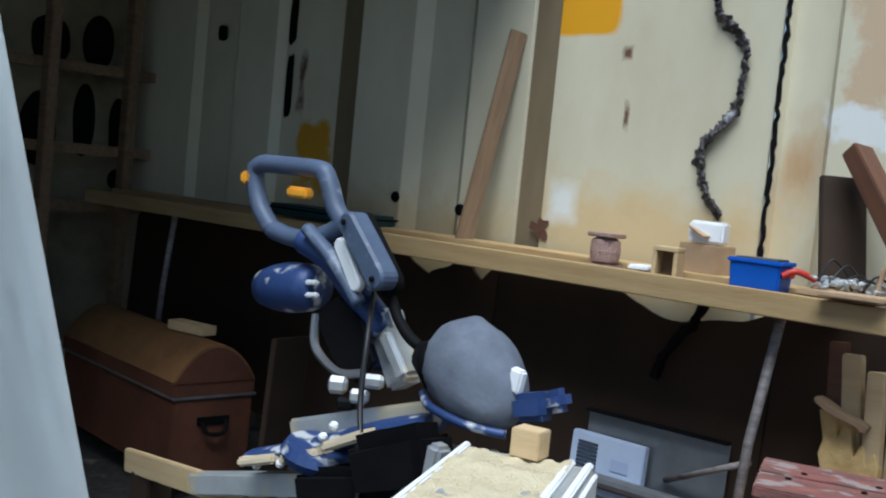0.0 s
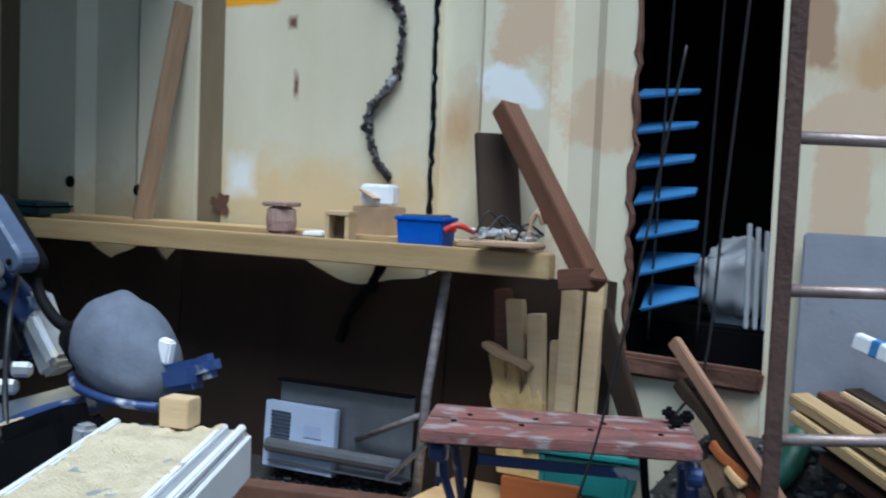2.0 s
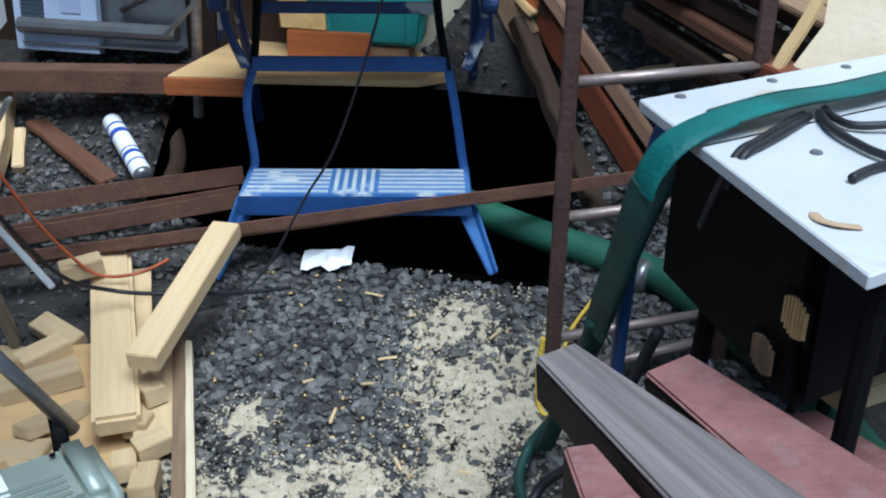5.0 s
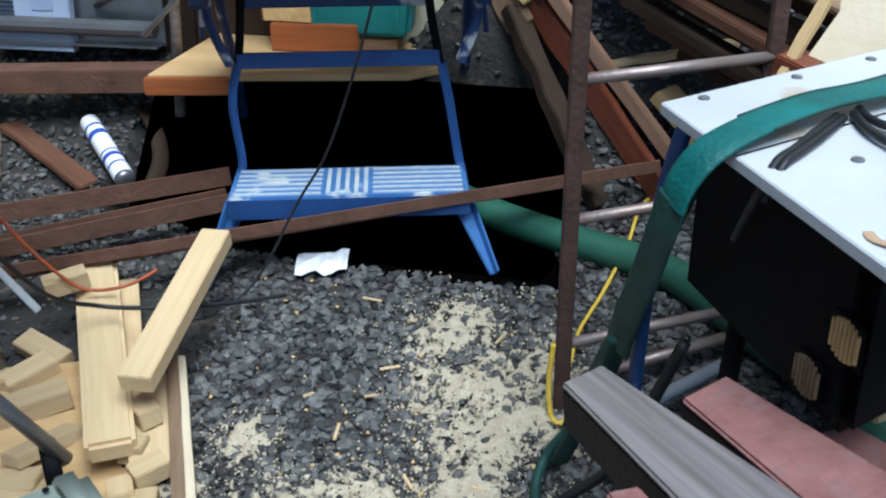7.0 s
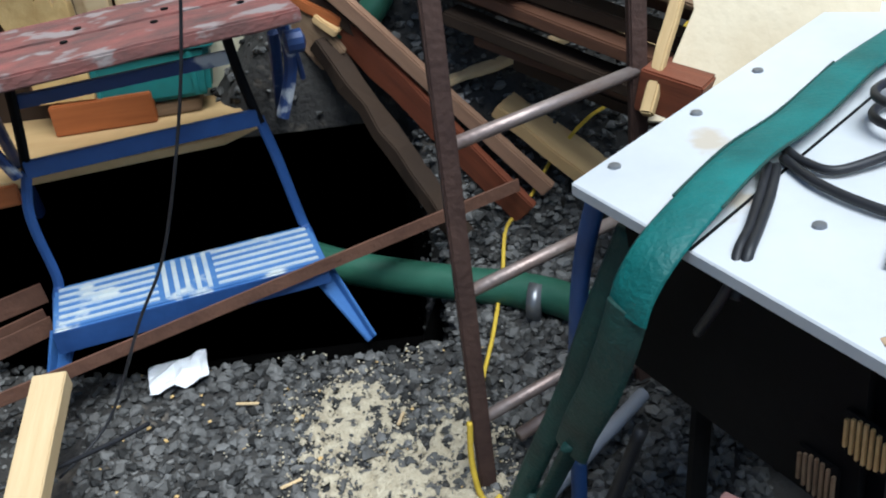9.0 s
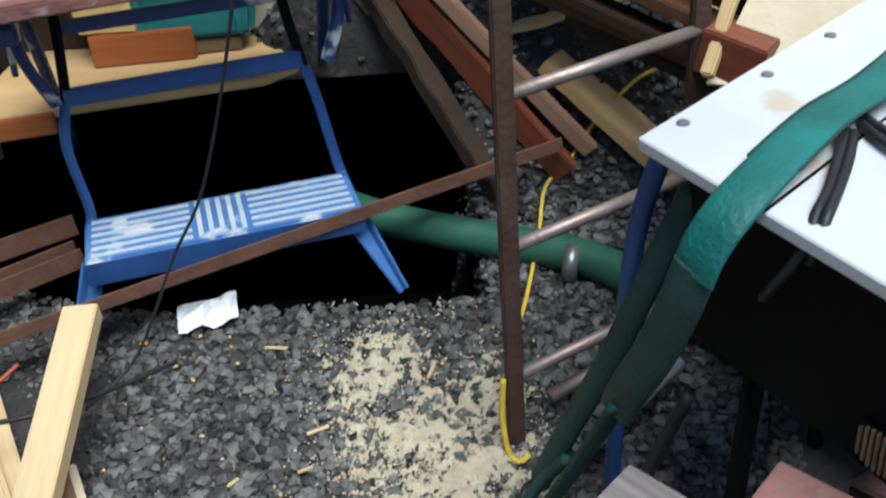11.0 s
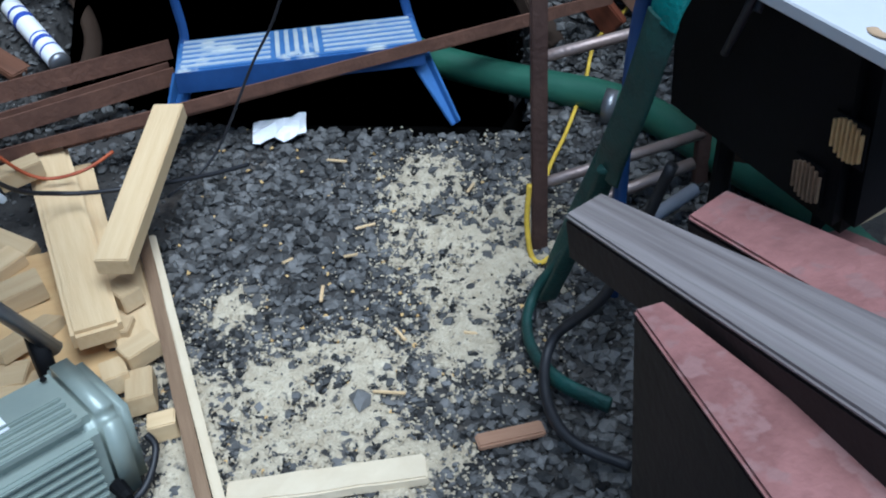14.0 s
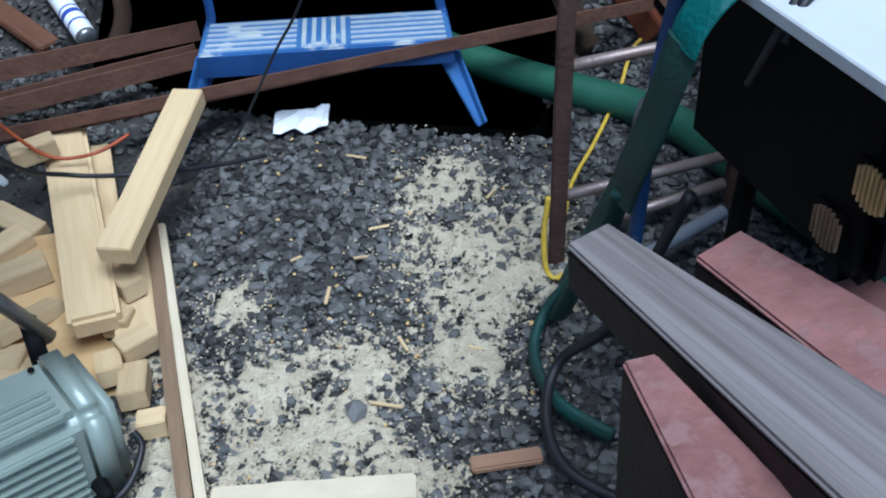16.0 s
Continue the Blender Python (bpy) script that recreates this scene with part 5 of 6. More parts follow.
tube("blue_prop", [(0.575, 0.865, 0.64), (0.545, 0.90, 0.45), (0.53, 0.93, 0.02)], 0.014, M_DEEPBLUE, "dark blue steel prop under the board's corner", "prop", flat=0.6)
tube("hose_clamp", [(0.515, 1.512, 0.073), (0.54, 1.505, 0.072)], 0.040, M_GALV, "bright steel clamp round the green hose", "clamp", sides=14, curve=False)
pl = base_empty("blue_plug", pose(0.96, 0.94, 0.70, 0, 20, 40), "blue and black plug lying on the coiled cable", "plug")
part("body", slab(0.07, 0.05, 0.045, 0.008), M_BLUEBOX, pl)
part("collar", slab(0.04, 0.055, 0.05, 0.008, (0.05, 0, 0)), M_BLACK, pl)

# ---- steel sections in the foreground ----
def section(name, pts, depth, material, label):
    """A folded channel lying flat side up: its end between the first two points, running on to the others."""
    p = [Vector(q) for q in pts]
    a, b = (p[0] + p[1]) / 2, (p[2] + p[3]) / 2
    m = along(a, b)
    inv = m.inverted()
    e = base_empty(name, m, label, "steel section", "steel sections")
    q = [inv @ v for v in p]
    bm = bmesh.new()
    f = bm.faces.new([bm.verts.new(v) for v in q])
    g = bmesh.ops.extrude_face_region(bm, geom=[f])
    for v in g["geom"]:
        if isinstance(v, bmesh.types.BMVert):
            v.co.z -= 0.008
    bmesh.ops.recalc_face_normals(bm, faces=bm.faces[:])
    bmesh.ops.bevel(bm, geom=bm.edges[:], offset=0.003, segments=2, affect="EDGES")
    part("top_flange", bm, material, e)
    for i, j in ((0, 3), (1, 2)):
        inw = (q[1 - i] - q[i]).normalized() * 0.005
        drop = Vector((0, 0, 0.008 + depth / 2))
        # the first web is coloured dark, as the section's shaded side
        plank("web", q[i] + inw - drop, q[j] + inw - drop, 0.008, depth, M_WEBSHADE if i == 0 else material, parent=e)
    return e


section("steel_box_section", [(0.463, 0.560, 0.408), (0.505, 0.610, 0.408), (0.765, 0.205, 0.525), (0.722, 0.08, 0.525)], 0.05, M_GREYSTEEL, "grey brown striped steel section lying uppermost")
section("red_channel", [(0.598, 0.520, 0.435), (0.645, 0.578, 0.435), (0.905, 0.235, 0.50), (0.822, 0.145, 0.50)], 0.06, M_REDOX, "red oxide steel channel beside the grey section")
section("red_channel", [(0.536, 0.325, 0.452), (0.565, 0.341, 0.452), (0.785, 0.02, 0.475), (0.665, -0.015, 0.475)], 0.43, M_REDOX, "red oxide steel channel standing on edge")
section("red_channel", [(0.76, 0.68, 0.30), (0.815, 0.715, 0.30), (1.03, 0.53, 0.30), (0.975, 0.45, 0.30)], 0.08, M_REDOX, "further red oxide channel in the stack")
for x, y, z in ((0.80, 0.30, 0.28), (0.77, 0.50, 0.20)):
    tagged(part("timber_bearer", slab(0.10, 0.30, 0.36, 0.004, (0, 0, -0.16)), M_OLDWOOD, m=pose(x, y, z, 0, 0, -35)), "old timber bearer under the steel sections", "bearer", "bearers")
plank("brick_shard", (0.33, 0.665, -0.075), (0.43, 0.70, -0.07), 0.03, 0.012, M_BROWNPALE, "flat reddish wood shard on the ballast", "shard")
plank("pine_end", (0.85, 0.865, 0.235), (0.97, 0.96, 0.245), 0.06, 0.04, M_PINE, "sawn pine end under the machine", "timber")

# ---- timber offcuts on the left ----
plank("pine_timber", (-0.335, 1.29, 0.165), (-0.300, 0.868, 0.085), 0.060, 0.036, M_PINE, "clean sawn pine timber lying over the offcuts", "timber", bevel=0.002)
plank("round_edge_board", (-0.62, 1.28, 0.075), (-0.315, 0.79, -0.005), 0.085, 0.045, M_PINE, "round-edged pine board with a dark end", "board", bevel=0.008)
plank("pine_board", (-0.56, 1.28, 0.03), (-0.36, 0.93, -0.02), 0.06, 0.03, M_PINE, "pale pine board under the others", "board")
plank("edging_board", (-0.358, 1.10, 0.005), (-0.045, 0.50, -0.10), 0.022, 0.06, M_OLDWOOD, "grey painted edging board bordering the ballast", "board", ragged=0.002)
plank("edging_cleat", (-0.325, 1.07, 0.0), (-0.02, 0.50, -0.10), 0.016, 0.04, M_CREAMBOARD, "pale batten beside the edging board", "batten", ragged=0.002)
plank("edging_board", (-0.03, 0.545, -0.095), (0.26, 0.615, -0.085), 0.05, 0.02, M_CREAMBOARD, "pale board end across the edging", "board", ragged=0.003)
rr = random.Random(21)
plank("pine_board", (-0.375, 1.01, -0.005), (-0.235, 0.79, -0.035), 0.085, 0.02, M_PINE, "wide pale pine board under the small offcuts", "board")
for x, y, n, w, a, up in ((-0.313, 0.899, 0.070, 0.040, -38, 0.045), (-0.300, 0.832, 0.050, 0.042, 5, 0.025), (-0.247, 0.788, 0.062, 0.042, 52, 0.03), (-0.275, 0.742, 0.058, 0.042, -57, 0.02), (-0.222, 0.716, 0.085, 0.045, -67, 0.018), (-0.165, 0.656, 0.045, 0.035, 20, 0.012), (-0.595, 1.135, 0.085, 0.042, 43, 0.11)):
    tagged(part("offcut_block", slab(n, w, 0.036, 0.002), M_PINE, m=pose(x, y, height(x, y) + up + 0.018, 4, -5, a)), "small sawn pine offcut on the heap", "offcut", "offcut blocks")
BL = ((-0.60, 0.98, 0.08, 60), (-0.55, 0.90, 0.12, 40), (-0.47, 0.82, 0.11, 70), (-0.62, 1.06, 0.10, -20), (-0.68, 0.95, 0.10, 10), (-0.42, 0.72, 0.10, 45), (-0.50, 0.72, 0.12, 15), (-0.36, 0.55, 0.10, 20))
for x, y, s, a in BL:
    t = rr.uniform(0.024, 0.042)
    tagged(part("offcut_block", slab(s * 1.25, rr.uniform(0.045, 0.065), t, 0.002), M_PINE, m=pose(x, y, height(x, y) + t / 2 + rr.uniform(0.005, 0.03), rr.uniform(-14, 14), rr.uniform(-12, 12), a)), "small sawn pine offcut on the heap", "offcut", "offcut blocks")
tagged(part("ply_sheet", slab(0.5, 0.75, 0.012, 0.002), M_PLY, m=pose(-0.44, 0.68, -0.078, 9, 0, 28)), "pale plywood sheet under the offcuts", "sheet")
for k in range(9):
    x, y = rr.uniform(-0.25, 0.3), rr.uniform(0.6, 1.35)
    a = rr.uniform(0, 180)
    tagged(part("splinter", slab(rr.uniform(0.02, 0.06), 0.006, 0.004, 0.001), M_PINE, m=pose(x, y, height(x, y) + 0.016, rr.uniform(-8, 8), rr.uniform(-8, 8), a)), "pale wood splinter on the ballast", "splinter", "splinters")
# grey-green motor
mo = base_empty("compressor_motor", pose(-0.303, 0.508, -0.10, 0, 0, 51) @ Matrix.Scale(0.92, 4), "grey-green ribbed motor casing with a white plate", "motor")
bm = slab(0.075, 0.196, 0.193, 0.0, (0.1125, 0, 0.0965))
bmesh.ops.bevel(bm, geom=bm.edges[:], offset=0.022, segments=4, affect="EDGES")
part("end_cover", bm, M_GREYGREEN, mo, smooth=True)
bm = slab(0.30, 0.185, 0.185, 0.0, (-0.06, 0, 0.0945))
bmesh.ops.bevel(bm, geom=[e for e in bm.edges if abs((e.verts[0].co - e.verts[1].co).x) > 0.1], offset=0.024, segments=4, affect="EDGES")
part("casing", bm, M_GREYGREEN, mo)
for k in range(8):
    part("fin", slab(0.26, 0.014, 0.008, 0.003, (-0.055, -0.095, 0.03 + 0.018 * k)), M_GREYGREEN, mo)
for k in range(5):
    part("fin", slab(0.26, 0.008, 0.014, 0.003, (-0.055, -0.078 + 0.018 * k, 0.188)), M_GREYGREEN, mo)
part("plate", slab(0.13, 0.095, 0.006, 0.002, (-0.075, 0.035, 0.1895)), M_WHITE, mo, "white rating plate")
for x, y in ((-0.09, 0.06), (-0.06, 0.045), (-0.02, 0.06)):
    part("print_bar", slab(0.022, 0.010, 0.002, 0, (x, y, 0.1935)), M_INK, mo)
part("switch", slab(0.04, 0.03, 0.022, 0.005, (-0.075, 0.0, 0.2)), M_BLACK, mo)
part("screw", lathe([(0, 0.006), (0.003, 0.005)], 8), M_BLACK, mo, m=pose(0.075, 0.05, 0.195, 0, -90))
part("cable_gland", lathe([(-0.01, 0.014), (0.02, 0.012), (0.03, 0.008)], 10), M_BLACK, mo, m=pose(0.09, -0.105, 0.05, 0, 0, -90))
tube("power_cord", [(-0.075, 0.0, 0.21), (-0.10, 0.03, 0.24), (-0.13, -0.03, 0.22), (-0.15, -0.08, 0.16), (-0.155, -0.11, 0.05)], 0.005, M_CABLE, "black cord", parent=mo)
tube("cable", [(-0.165, 0.60, -0.03), (-0.15, 0.59, -0.05), (-0.155, 0.54, -0.08), (-0.19, 0.49, -0.10), (-0.21, 0.43, -0.12)], 0.006, M_CABLE, "black cable trailing from the motor", "cable")

# ---- mitre saw on its stand ----
sw = base_empty("mitre_saw", pose(0, 0, 0), "blue mitre saw with a dust bag on an aluminium stand", "mitre saw")


def spart(name, bm, material, label="", m=None, smooth=False):
    return part(name, bm, material, sw, label, m, smooth)


hp_ = [(-1.385, 0.80, 1.10), (-1.44, 0.80, 1.15), (-1.47, 0.80, 1.225), (-1.44, 0.80, 1.25), (-1.35, 0.80, 1.252), (-1.23, 0.80, 1.25), (-1.20, 0.80, 1.23), (-1.165, 0.80, 1.17), (-1.14, 0.80, 1.14), (-1.20, 0.80, 1.105), (-1.29, 0.80, 1.09), (-1.385, 0.80, 1.10)]
hd = spart("handle", tube_bm(hp_, 0.022, 10, 1.0, steps=6), M_SAWGREY, "blue-grey loop handle", smooth=True)
part("trigger", slab(0.07, 0.03, 0.025, 0.006, (-1.275, 0.785, 1.195)), M_AMBER, hd, "amber trigger")
part("badge", slab(0.02, 0.05, 0.03, 0.006, (-1.475, 0.79, 1.215)), M_AMBER, hd, "amber button")
spart("arm", tube_bm([(-1.26, 0.80, 1.09), (-1.18, 0.81, 1.06), (-1.10, 0.83, 0.99), (-1.02, 0.85, 0.92)], 0.036, 10, 0.9), M_NAVY, smooth=True)
spart("arm_rib", tube_bm([(-1.22, 0.77, 1.12), (-1.12, 0.77, 1.06), (-1.04, 0.78, 0.98)], 0.018, 8, 0.8), M_SAWGREY, smooth=True)
def stadium(ax, az, bx, bz_, r):
    a, b = Vector((ax, az)), Vector((bx, bz_))
    d = (b - a).normalized()
    base = math.atan2(d.y, d.x)
    pts = [(b.x + r * math.cos(base - math.pi / 2 + math.pi * k / 8), b.y + r * math.sin(base - math.pi / 2 + math.pi * k / 8)) for k in range(9)]
    return pts + [(a.x + r * math.cos(base + math.pi / 2 + math.pi * k / 8), a.y + r * math.sin(base + math.pi / 2 + math.pi * k / 8)) for k in range(9)]


grd = spart("blade_guard", extrude_outline(stadium(-1.065, 1.145, -0.965, 1.045, 0.027), 0.05, 0.006), M_SAWGREY, "blue-grey blade guard", m=pose(0, 0.745, 0))
part("guard_edge", extrude_outline(stadium(-1.085, 1.14, -0.985, 1.03, 0.03), 0.03, 0.004), M_BLACK, grd, m=pose(0, 0.055, 0))
for x, z in ((-1.066, 1.148), (-0.964, 1.042)):
    part("guard_bolt", lathe([(0, 0.007), (0.004, 0.006), (0.005, 0.002)], 8), M_BLACK, grd, m=pose(x, -0.004, z, 0, 0, -90))
spart("blade_cover", extrude_outline(stadium(-1.105, 1.095, -1.045, 1.02, 0.017), 0.02, 0.004), M_WHITE, "pale worn inner cover", m=pose(0, 0.765, 0))
mtr = spart("motor", lathe([(-0.13, 0.02), (-0.125, 0.045), (-0.08, 0.055), (-0.02, 0.06), (0.05, 0.055), (0.08, 0.045), (0.085, 0.03)], 18), M_NAVY, "blue motor housing splashed with white", m=pose(-1.30, 0.82, 0.975, 0, -8, -4), smooth=True)
part("motor_cap", lathe([(-0.137, 0.02), (-0.13, 0.026)], 14), M_WHITE, mtr)
for dz in (-0.016, 0.012):
    part("brush_cap", slab(0.05, 0.012, 0.012, 0.004, (0.10, -0.03, dz)), M_WHITE, mtr)
for dx, dy, w, h, a in ((0.0, 0.0, 0.07, 0.17, 32), (0.05, -0.03, 0.04, 0.12, 40), (-0.06, 0.02, 0.05, 0.12, 20)):
    spart("pivot_housing", slab(w, 0.06, h, 0.010, (0, 0, 0), 0.004), M_ALU if dx >= 0 else M_NAVY, m=pose(-1.0 + dx, 0.86 + dy, 0.885, 0, -a, 0))
spart("lower_guard", tube_bm([(-1.20, 0.80, 0.93), (-1.18, 0.79, 0.86), (-1.10, 0.79, 0.82), (-1.03, 0.8, 0.83)], 0.010, 8), M_GALV)
spart("guard_plate", extrude_outline([(-1.21, 0.93), (-1.12, 0.83), (-1.04, 0.80), (-1.0, 0.86), (-1.05, 0.94), (-1.13, 0.98)], 0.012, 0.002), M_BLACK, m=pose(0, 0.80, 0))
for x, z, r in ((-1.07, 0.80, 0.025), (-1.0, 0.79, 0.02), (-1.04, 0.765, 0.018), (-0.96, 0.83, 0.02)):
    spart("adjusting_knob", lathe([(-0.02, r * 0.5), (-0.016, r * 0.8), (0.012, r * 0.8), (0.02, r * 0.5)], 7), M_ALU if r > 0.019 else M_BLACK, m=pose(x, 0.77, z, 0, 0, 40))
bm = bmesh.new()
bmesh.ops.create_uvsphere(bm, u_segments=28, v_segments=20, radius=1.0)
for v in bm.verts:
    c = v.co.copy()
    up = 0.125 if c.z > 0 else 0.07
    v.co = Vector((c.x * 0.118 - 0.02 * c.z, c.y * 0.085, c.z * up))
    v.co += noise.noise_vector(c * 2.2) * 0.008 + noise.noise_vector(c * 7.0) * 0.003
    v.co.z = max(v.co.z, -0.040 - 0.12 * (v.co.x + 0.02))
bag = spart("dust_bag", bm, M_CLOTH, "dusty black cloth dust bag", m=pose(-0.712, 0.80, 0.872, 0, 8, 0), smooth=True)
part("neck", lathe([(-0.15, 0.03), (-0.12, 0.045), (-0.09, 0.06)], 14), M_BLACK, bag, m=pose(0, 0, 0.01), smooth=True)
part("bag_rim", tube_bm([(-0.10, -0.03, -0.05), (-0.04, -0.068, -0.052), (0.05, -0.068, -0.052), (0.12, -0.03, -0.05)], 0.009, 8), M_NAVY, bag, smooth=True)
for x0, z0, a in ((-1.20, 0.615, -16), (-1.06, 0.66, -20), (-0.93, 0.725, -24)):
    spart("cast_plate", slab(0.115, 0.06, 0.022, 0.006, (0, 0, 0), 0.006), M_CREAMBOARD, "pale dusty casting", m=pose(x0, 0.69, z0, 0, a, 8))
spart("drive_cover", lathe([(-0.04, 0.02), (-0.035, 0.055), (0.03, 0.06), (0.04, 0.03)], 16), M_BLACK, m=pose(-0.80, 0.73, 0.70, 0, 0, 60), smooth=True)
spart("spring_hose", tube_bm([(-1.02, 0.83, 1.05), (-0.95, 0.80, 0.98), (-0.90, 0.79, 0.94), (-0.86, 0.79, 0.92)], 0.012, 8), M_BLACK, smooth=True)
spart("bag_clamp", slab(0.085, 0.05, 0.055, 0.012, (0, 0, 0), 0.008), M_NAVY, m=pose(-0.565, 0.80, 0.865, 0, -14, 0))
spart("clamp_tip", slab(0.05, 0.045, 0.045, 0.014, (0, 0, 0), 0.006), M_NAVY, m=pose(-0.512, 0.80, 0.888, 0, -20, 0))
spart("belt_cover", slab(0.20, 0.12, 0.14, 0.03, (0, 0, 0), 0.012), M_BLACK, m=pose(-0.78, 0.69, 0.715, 0, -18, 10))
spart("base_casting", slab(0.24, 0.10, 0.09, 0.02, (0, 0, 0), 0.012), M_BLACK, m=pose(-0.93, 0.70, 0.625, 0, -14, 6))
spart("bracket", slab(0.035, 0.04, 0.11, 0.008, (0, 0, 0), 0.004), M_ALU, m=pose(-0.665, 0.66, 0.735, 0, 8, 0))
spart("paper_tag", slab(0.03, 0.02, 0.045, 0.004), M_PAPER, m=pose(-0.603, 0.79, 0.905, 0, 10, 0))
spart("base_table", tube_bm([(-1.26, 0.72, 0.60), (-1.10, 0.74, 0.66), (-0.92, 0.78, 0.74), (-0.80, 0.8, 0.78)], 0.05, 10, 0.4), M_NAVY)
spart("fence", slab(0.40, 0.02, 0.07, 0.006), M_ALU, m=pose(-1.03, 0.80, 0.715, 0, -18, 6))
spart("turntable", lathe([(-0.02, 0.075), (0.0, 0.085), (0.02, 0.075)], 24), M_NAVY, m=pose(-1.05, 0.72, 0.66, 0, -80, 0))
for x, z in ((-1.21, 0.575), (-1.13, 0.60), (-0.97, 0.72), (-1.0, 0.69)):
    spart("bolt", lathe([(-0.008, 0.008), (0.0, 0.010), (0.006, 0.007)], 8), M_WHITE, m=pose(x, 0.68, z + 0.025, 0, -70))
tube("saw_cable", [(-1.05, 0.83, 1.0), (-0.96, 0.74, 0.93), (-0.92, 0.70, 0.80), (-0.86, 0.66, 0.70), (-0.84, 0.64, 0.55)], 0.006, M_CABLE, "black saw cable hanging down", "cable")
st_ = base_empty("saw_stand", pose(0, 0, 0), "dusty aluminium saw stand with steel legs", "stand")
PA = Matrix.Translation((-0.425, 0.806, 0.785)) @ Matrix.Rotation(radians(26.5), 4, "Z")
bm = slab(0.24, 0.50, 0.012, 0.003, (-0.12, -0.25, -0.006))
plate = part("extension_plate", bm, M_ALU, st_, "sawdust-covered aluminium extension plate", m=PA)
for x in (-0.008, -0.04, -0.23):
    part("plate_rib", slab(0.014, 0.50, 0.012, 0.003, (x, -0.25, 0.004)), M_WHITE, plate)
part("plate_side", slab(0.008, 0.50, 0.075, 0.003, (0.004, -0.25, -0.045)), M_WHITE, plate)
part("plate_end", slab(0.24, 0.008, 0.05, 0.002, (-0.12, 0.004, -0.03)), M_ALU, plate)
bm = bmesh.new()
bmesh.ops.create_grid(bm, x_segments=26, y_segments=40, size=0.5)
for v in bm.verts:
    x, y = -0.13 + v.co.x * 0.19, -0.25 + v.co.y * 0.46
    v.co = Vector((x, y, 0.006 + 0.014 * noise.noise(Vector((x * 13, y * 11, 2.0))) + 0.006 * noise.noise(Vector((x * 60, y * 60, 5.0)))))
part("dust_layer", bm, M_SAWDUSTCLEAN, plate, "sawdust drift", smooth=True)
part("front_bar", slab(0.26, 0.025, 0.03, 0.004, (-0.13, -0.53, -0.002)), M_WHITE, plate)
part("front_board", slab(0.25, 0.02, 0.06, 0.003, (-0.13, -0.535, -0.05)), M_OLDWOOD, plate, "brown wooden front board")
part("beam", slab(1.0, 0.05, 0.05, 0.004), M_ALU, st_, m=pose(-1.0, 0.78, 0.60, 0, -14, 8))
for a, b in (((-0.46, 0.66, 0.77), (-0.44, 0.60, 0.30)), ((-0.44, 0.60, 0.30), (-0.335, 0.70, 0.045)), ((-0.62, 0.76, 0.77), (-0.66, 0.98, 0.0)), ((-1.3, 0.75, 0.52), (-1.4, 0.6, -0.1)), ((-1.3, 0.82, 0.52), (-1.36, 1.0, 0.0))):
    tube("leg", [a, b], 0.013, M_GALV, parent=st_, curve=False)
for a, b in (((-0.43, 0.80, 0.585), (-0.557, 0.80, 0.419)), ((-0.557, 0.80, 0.419), (-0.40, 0.79, 0.26))):
    plank("brace", a, b, 0.014, 0.007, M_ALU, parent=st_)
part("wheel", lathe([(-0.014, 0.02), (-0.014, 0.04), (-0.008, 0.045), (0.008, 0.045), (0.014, 0.04), (0.014, 0.02)], 18), M_BLACK, st_, m=pose(-0.365, 0.70, 0.03, 0, 0, 40), smooth=True)
tagged(part("pine_block", slab(0.055, 0.045, 0.05, 0.002), M_PINE, m=pose(-0.515, 0.735, 0.818, 0, 0, 12)), "small sawn pine block on the saw stand", "block")
tube("orange_cable", [(-0.80, 1.0, 0.62), (-0.66, 1.05, 0.30), (-0.60, 1.10, 0.16), (-0.55, 1.13, 0.10), (-0.48, 1.16, 0.10), (-0.44, 1.22, 0.11)], 0.0035, M_ORANGECABLE, "orange cable hanging over the offcuts", "cable")
tube("black_cable", [(-0.62, 0.70, 0.74), (-0.55, 0.80, 0.45), (-0.52, 0.95, 0.20), (-0.48, 1.06, 0.11), (-0.36, 1.10, 0.10), (-0.26, 1.22, 0.06), (-0.2, 1.3, 0.04)], 0.0045, M_CABLE, "black cable looping over the offcuts", "cable")

# ---- domed trunk ----
TA = Matrix.Translation((-2.51, 1.46, 0.11)) @ Matrix.Rotation(radians(86), 4, "Z")
tr = base_empty("domed_trunk", TA, "old brown domed travelling trunk under the bench", "trunk")
W2, D2, H2 = 0.95, 0.32, 0.285


def dome(w, y0, depth, base, rise, n=10):
    pts = [(-depth / 2 + depth * k / n, base + rise * math.sin(math.pi * k / n) ** 0.8) for k in range(n + 1)]
    bm = bmesh.new()
    ends = [[bm.verts.new((p, x, z)) for p, z in pts] for x in (0, w)]
    for k in range(n):
        bm.faces.new((ends[0][k], ends[0][k + 1], ends[1][k + 1], ends[1][k]))
    bm.faces.new(ends[0][::-1])
    bm.faces.new(ends[1])
    bm.faces.new((ends[0][0], ends[1][0], ends[1][n], ends[0][n]))
    bmesh.ops.recalc_face_normals(bm, faces=bm.faces[:])
    return bm


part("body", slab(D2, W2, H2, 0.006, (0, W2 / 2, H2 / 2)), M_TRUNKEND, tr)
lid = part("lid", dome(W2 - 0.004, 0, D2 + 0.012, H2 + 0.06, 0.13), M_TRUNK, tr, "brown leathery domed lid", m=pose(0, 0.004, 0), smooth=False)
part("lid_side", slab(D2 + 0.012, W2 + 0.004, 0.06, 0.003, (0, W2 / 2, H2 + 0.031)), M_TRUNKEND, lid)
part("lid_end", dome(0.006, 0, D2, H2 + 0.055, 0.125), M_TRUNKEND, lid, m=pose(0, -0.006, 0))
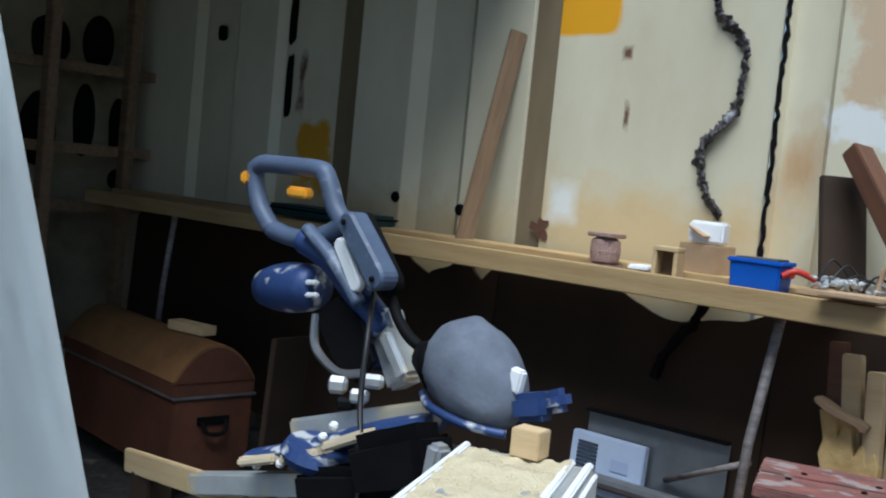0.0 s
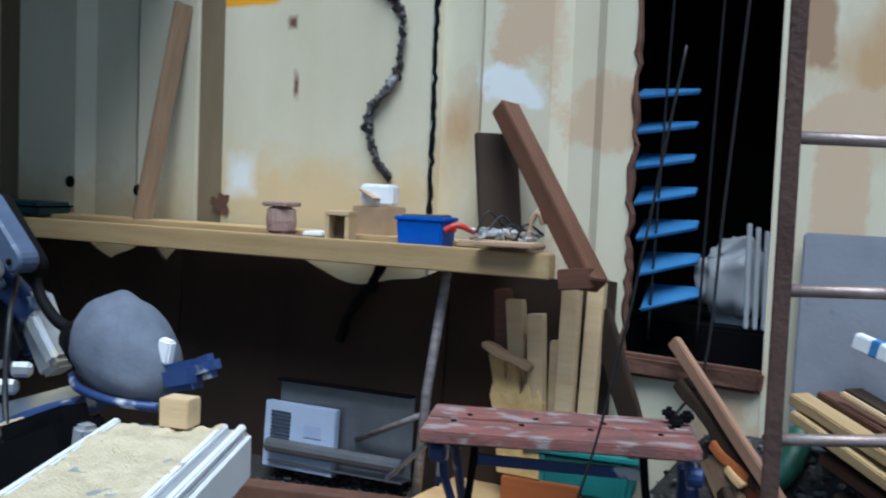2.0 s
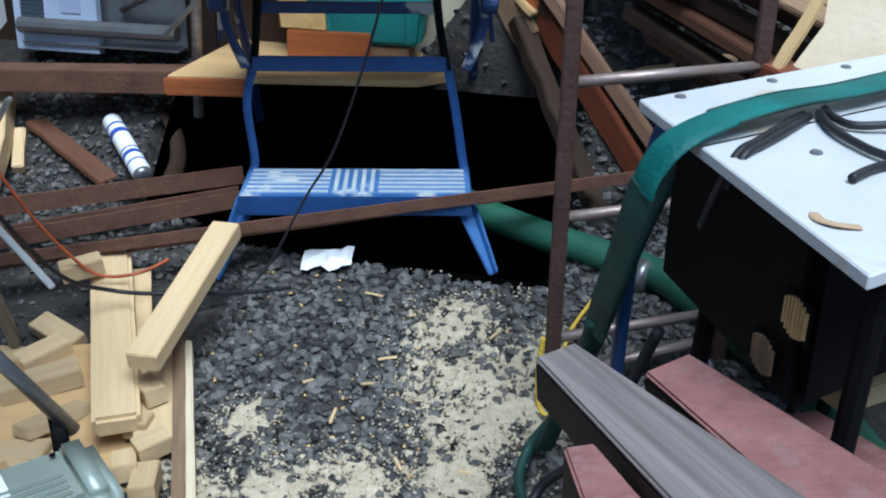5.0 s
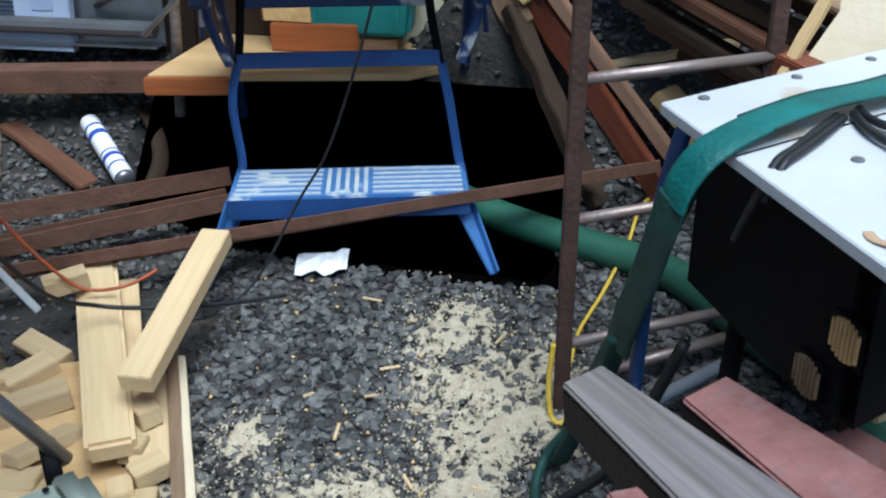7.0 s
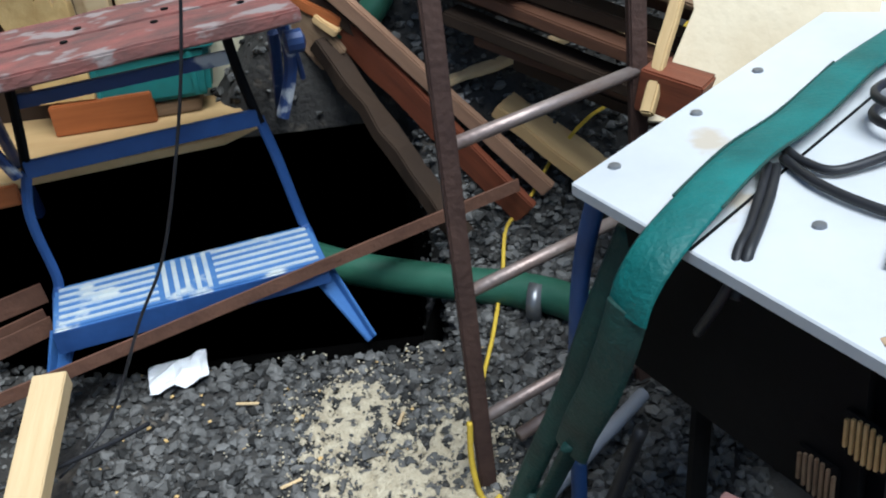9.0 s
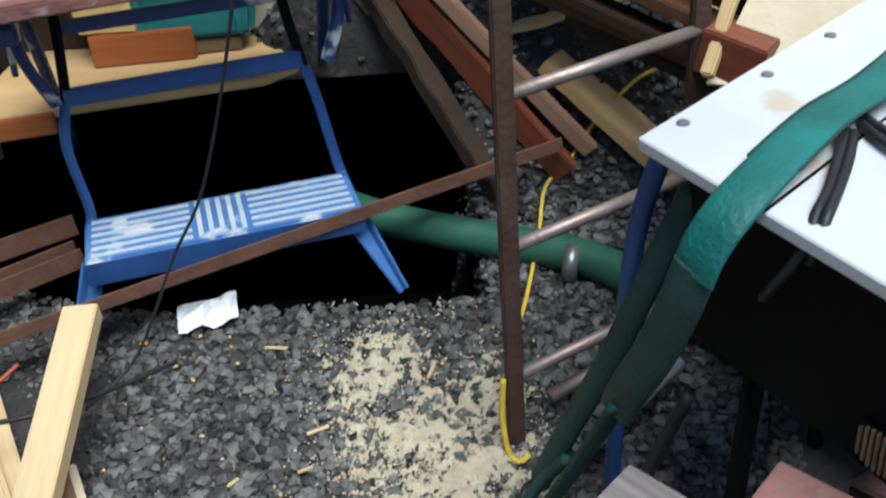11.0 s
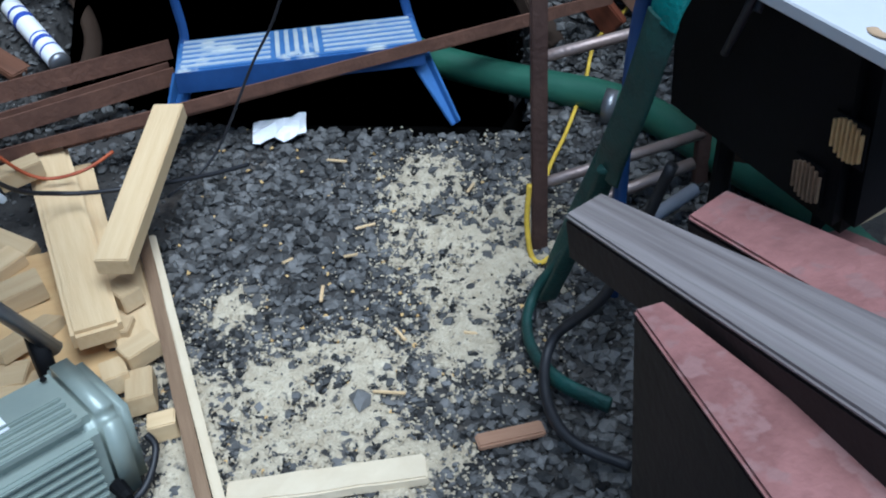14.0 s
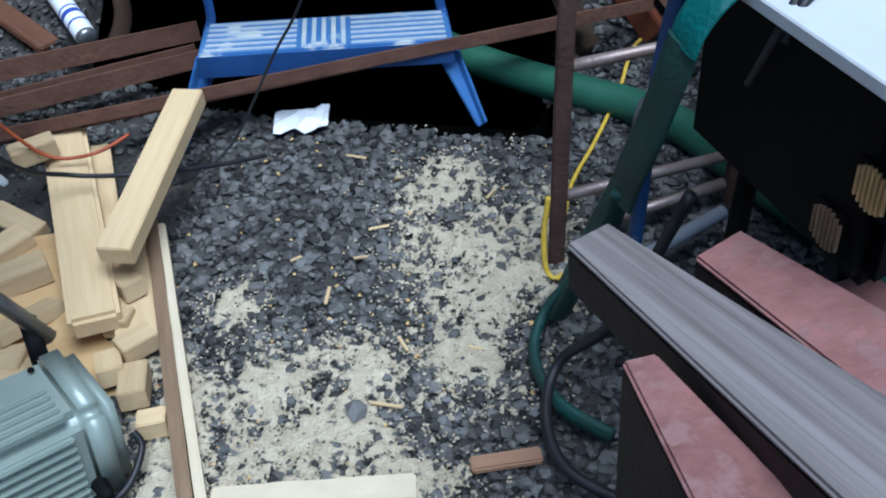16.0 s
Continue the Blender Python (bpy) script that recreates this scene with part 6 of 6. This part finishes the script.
part("metal_edge", slab(D2 + 0.02, 0.008, 0.010, 0.002, (0, -0.004, H2 + 0.002)), M_GALV, tr)
part("metal_edge", slab(0.008, W2, 0.010, 0.002, (-D2 / 2 - 0.005, W2 / 2, H2 + 0.002)), M_GALV, tr)
part("grip", tube_bm([(-0.05, -0.012, 0.20), (-0.03, -0.03, 0.16), (0.03, -0.03, 0.16), (0.05, -0.012, 0.20)], 0.008, 8), M_BLACK, tr, "black end grip")
part("grip_plate", slab(0.13, 0.006, 0.03, 0.002, (0, -0.004, 0.20)), M_BLACK, tr)
tagged(part("pine_offcut", slab(0.19, 0.07, 0.035, 0.002), M_PINE, m=pose(-2.75, 1.50, 0.605, 0, 0, 10)), "pale pine offcut lying on the trunk lid", "offcut")
plank("dark_board", (-2.38, 1.66, 0.12), (-2.40, 1.70, 0.62), 0.02, 0.30, M_DARKPANEL, "dark board with pale edges behind the trunk", "board")
plank("pine_batten", (-1.88, 0.76, 0.425), (-1.24, 0.74, 0.49), 0.02, 0.062, M_PINE, "clean pine batten set on edge before the trunk", "batten")
for x in (-1.80, -1.38):
    tagged(part("batten_block", slab(0.08, 0.08, 0.50, 0.004, (0, 0, 0.25)), M_DARKPANEL, m=pose(x, 0.79, -0.09, 0, 0, 5)), "old dark block holding up the batten", "block", "batten blocks")

plank("fallen_board", (-1.151, 1.779, 0.17), (-0.849, 1.643, 0.079), 0.06, 0.018, M_BROWN, "brown board lying on the dirt", "board", ragged=0.004)
plank("rough_timber", (-1.292, 1.826, 0.239), (-1.111, 1.459, 0.071), 0.10, 0.07, M_PINE, "rough pale timber lying beside the saw stand", "timber", ragged=0.012)
plank("rough_timber", (-1.179, 1.751, 0.15), (-1.118, 1.638, 0.082), 0.03, 0.03, M_PINE, "short pale stick beside the rough timber", "timber", ragged=0.003)

# ---- white sheeting at the shed's mouth ----
bm = bmesh.new()
cols = 40
rows_ = []
for j in range(14):
    z = -0.30 + 0.17 * j
    ex, ey = -0.746 + 0.2215 * (0.765 - z), 0.039 + 0.1603 * (0.765 - z)
    rows_.append([bm.verts.new((ex - 0.018 * k + 0.010 * math.sin(k * 0.9), ey - 0.0172 * k - 0.010 * math.sin(k * 0.9 + 0.05 * j), z)) for k in range(cols)])
for ra, rb in zip(rows_, rows_[1:]):
    for k in range(cols - 1):
        bm.faces.new((ra[k], ra[k + 1], rb[k + 1], rb[k]))
bmesh.ops.solidify(bm, geom=bm.faces[:], thickness=0.004)
for v in bm.verts:
    v.co = Vector((0.585, -0.692, 1.267)) + (v.co - Vector((0.585, -0.692, 1.267))) * 1.35
tagged(part("white_curtain", bm, M_SHEETING, smooth=True), "white ribbed plastic sheeting hanging at the shed's mouth", "sheeting")
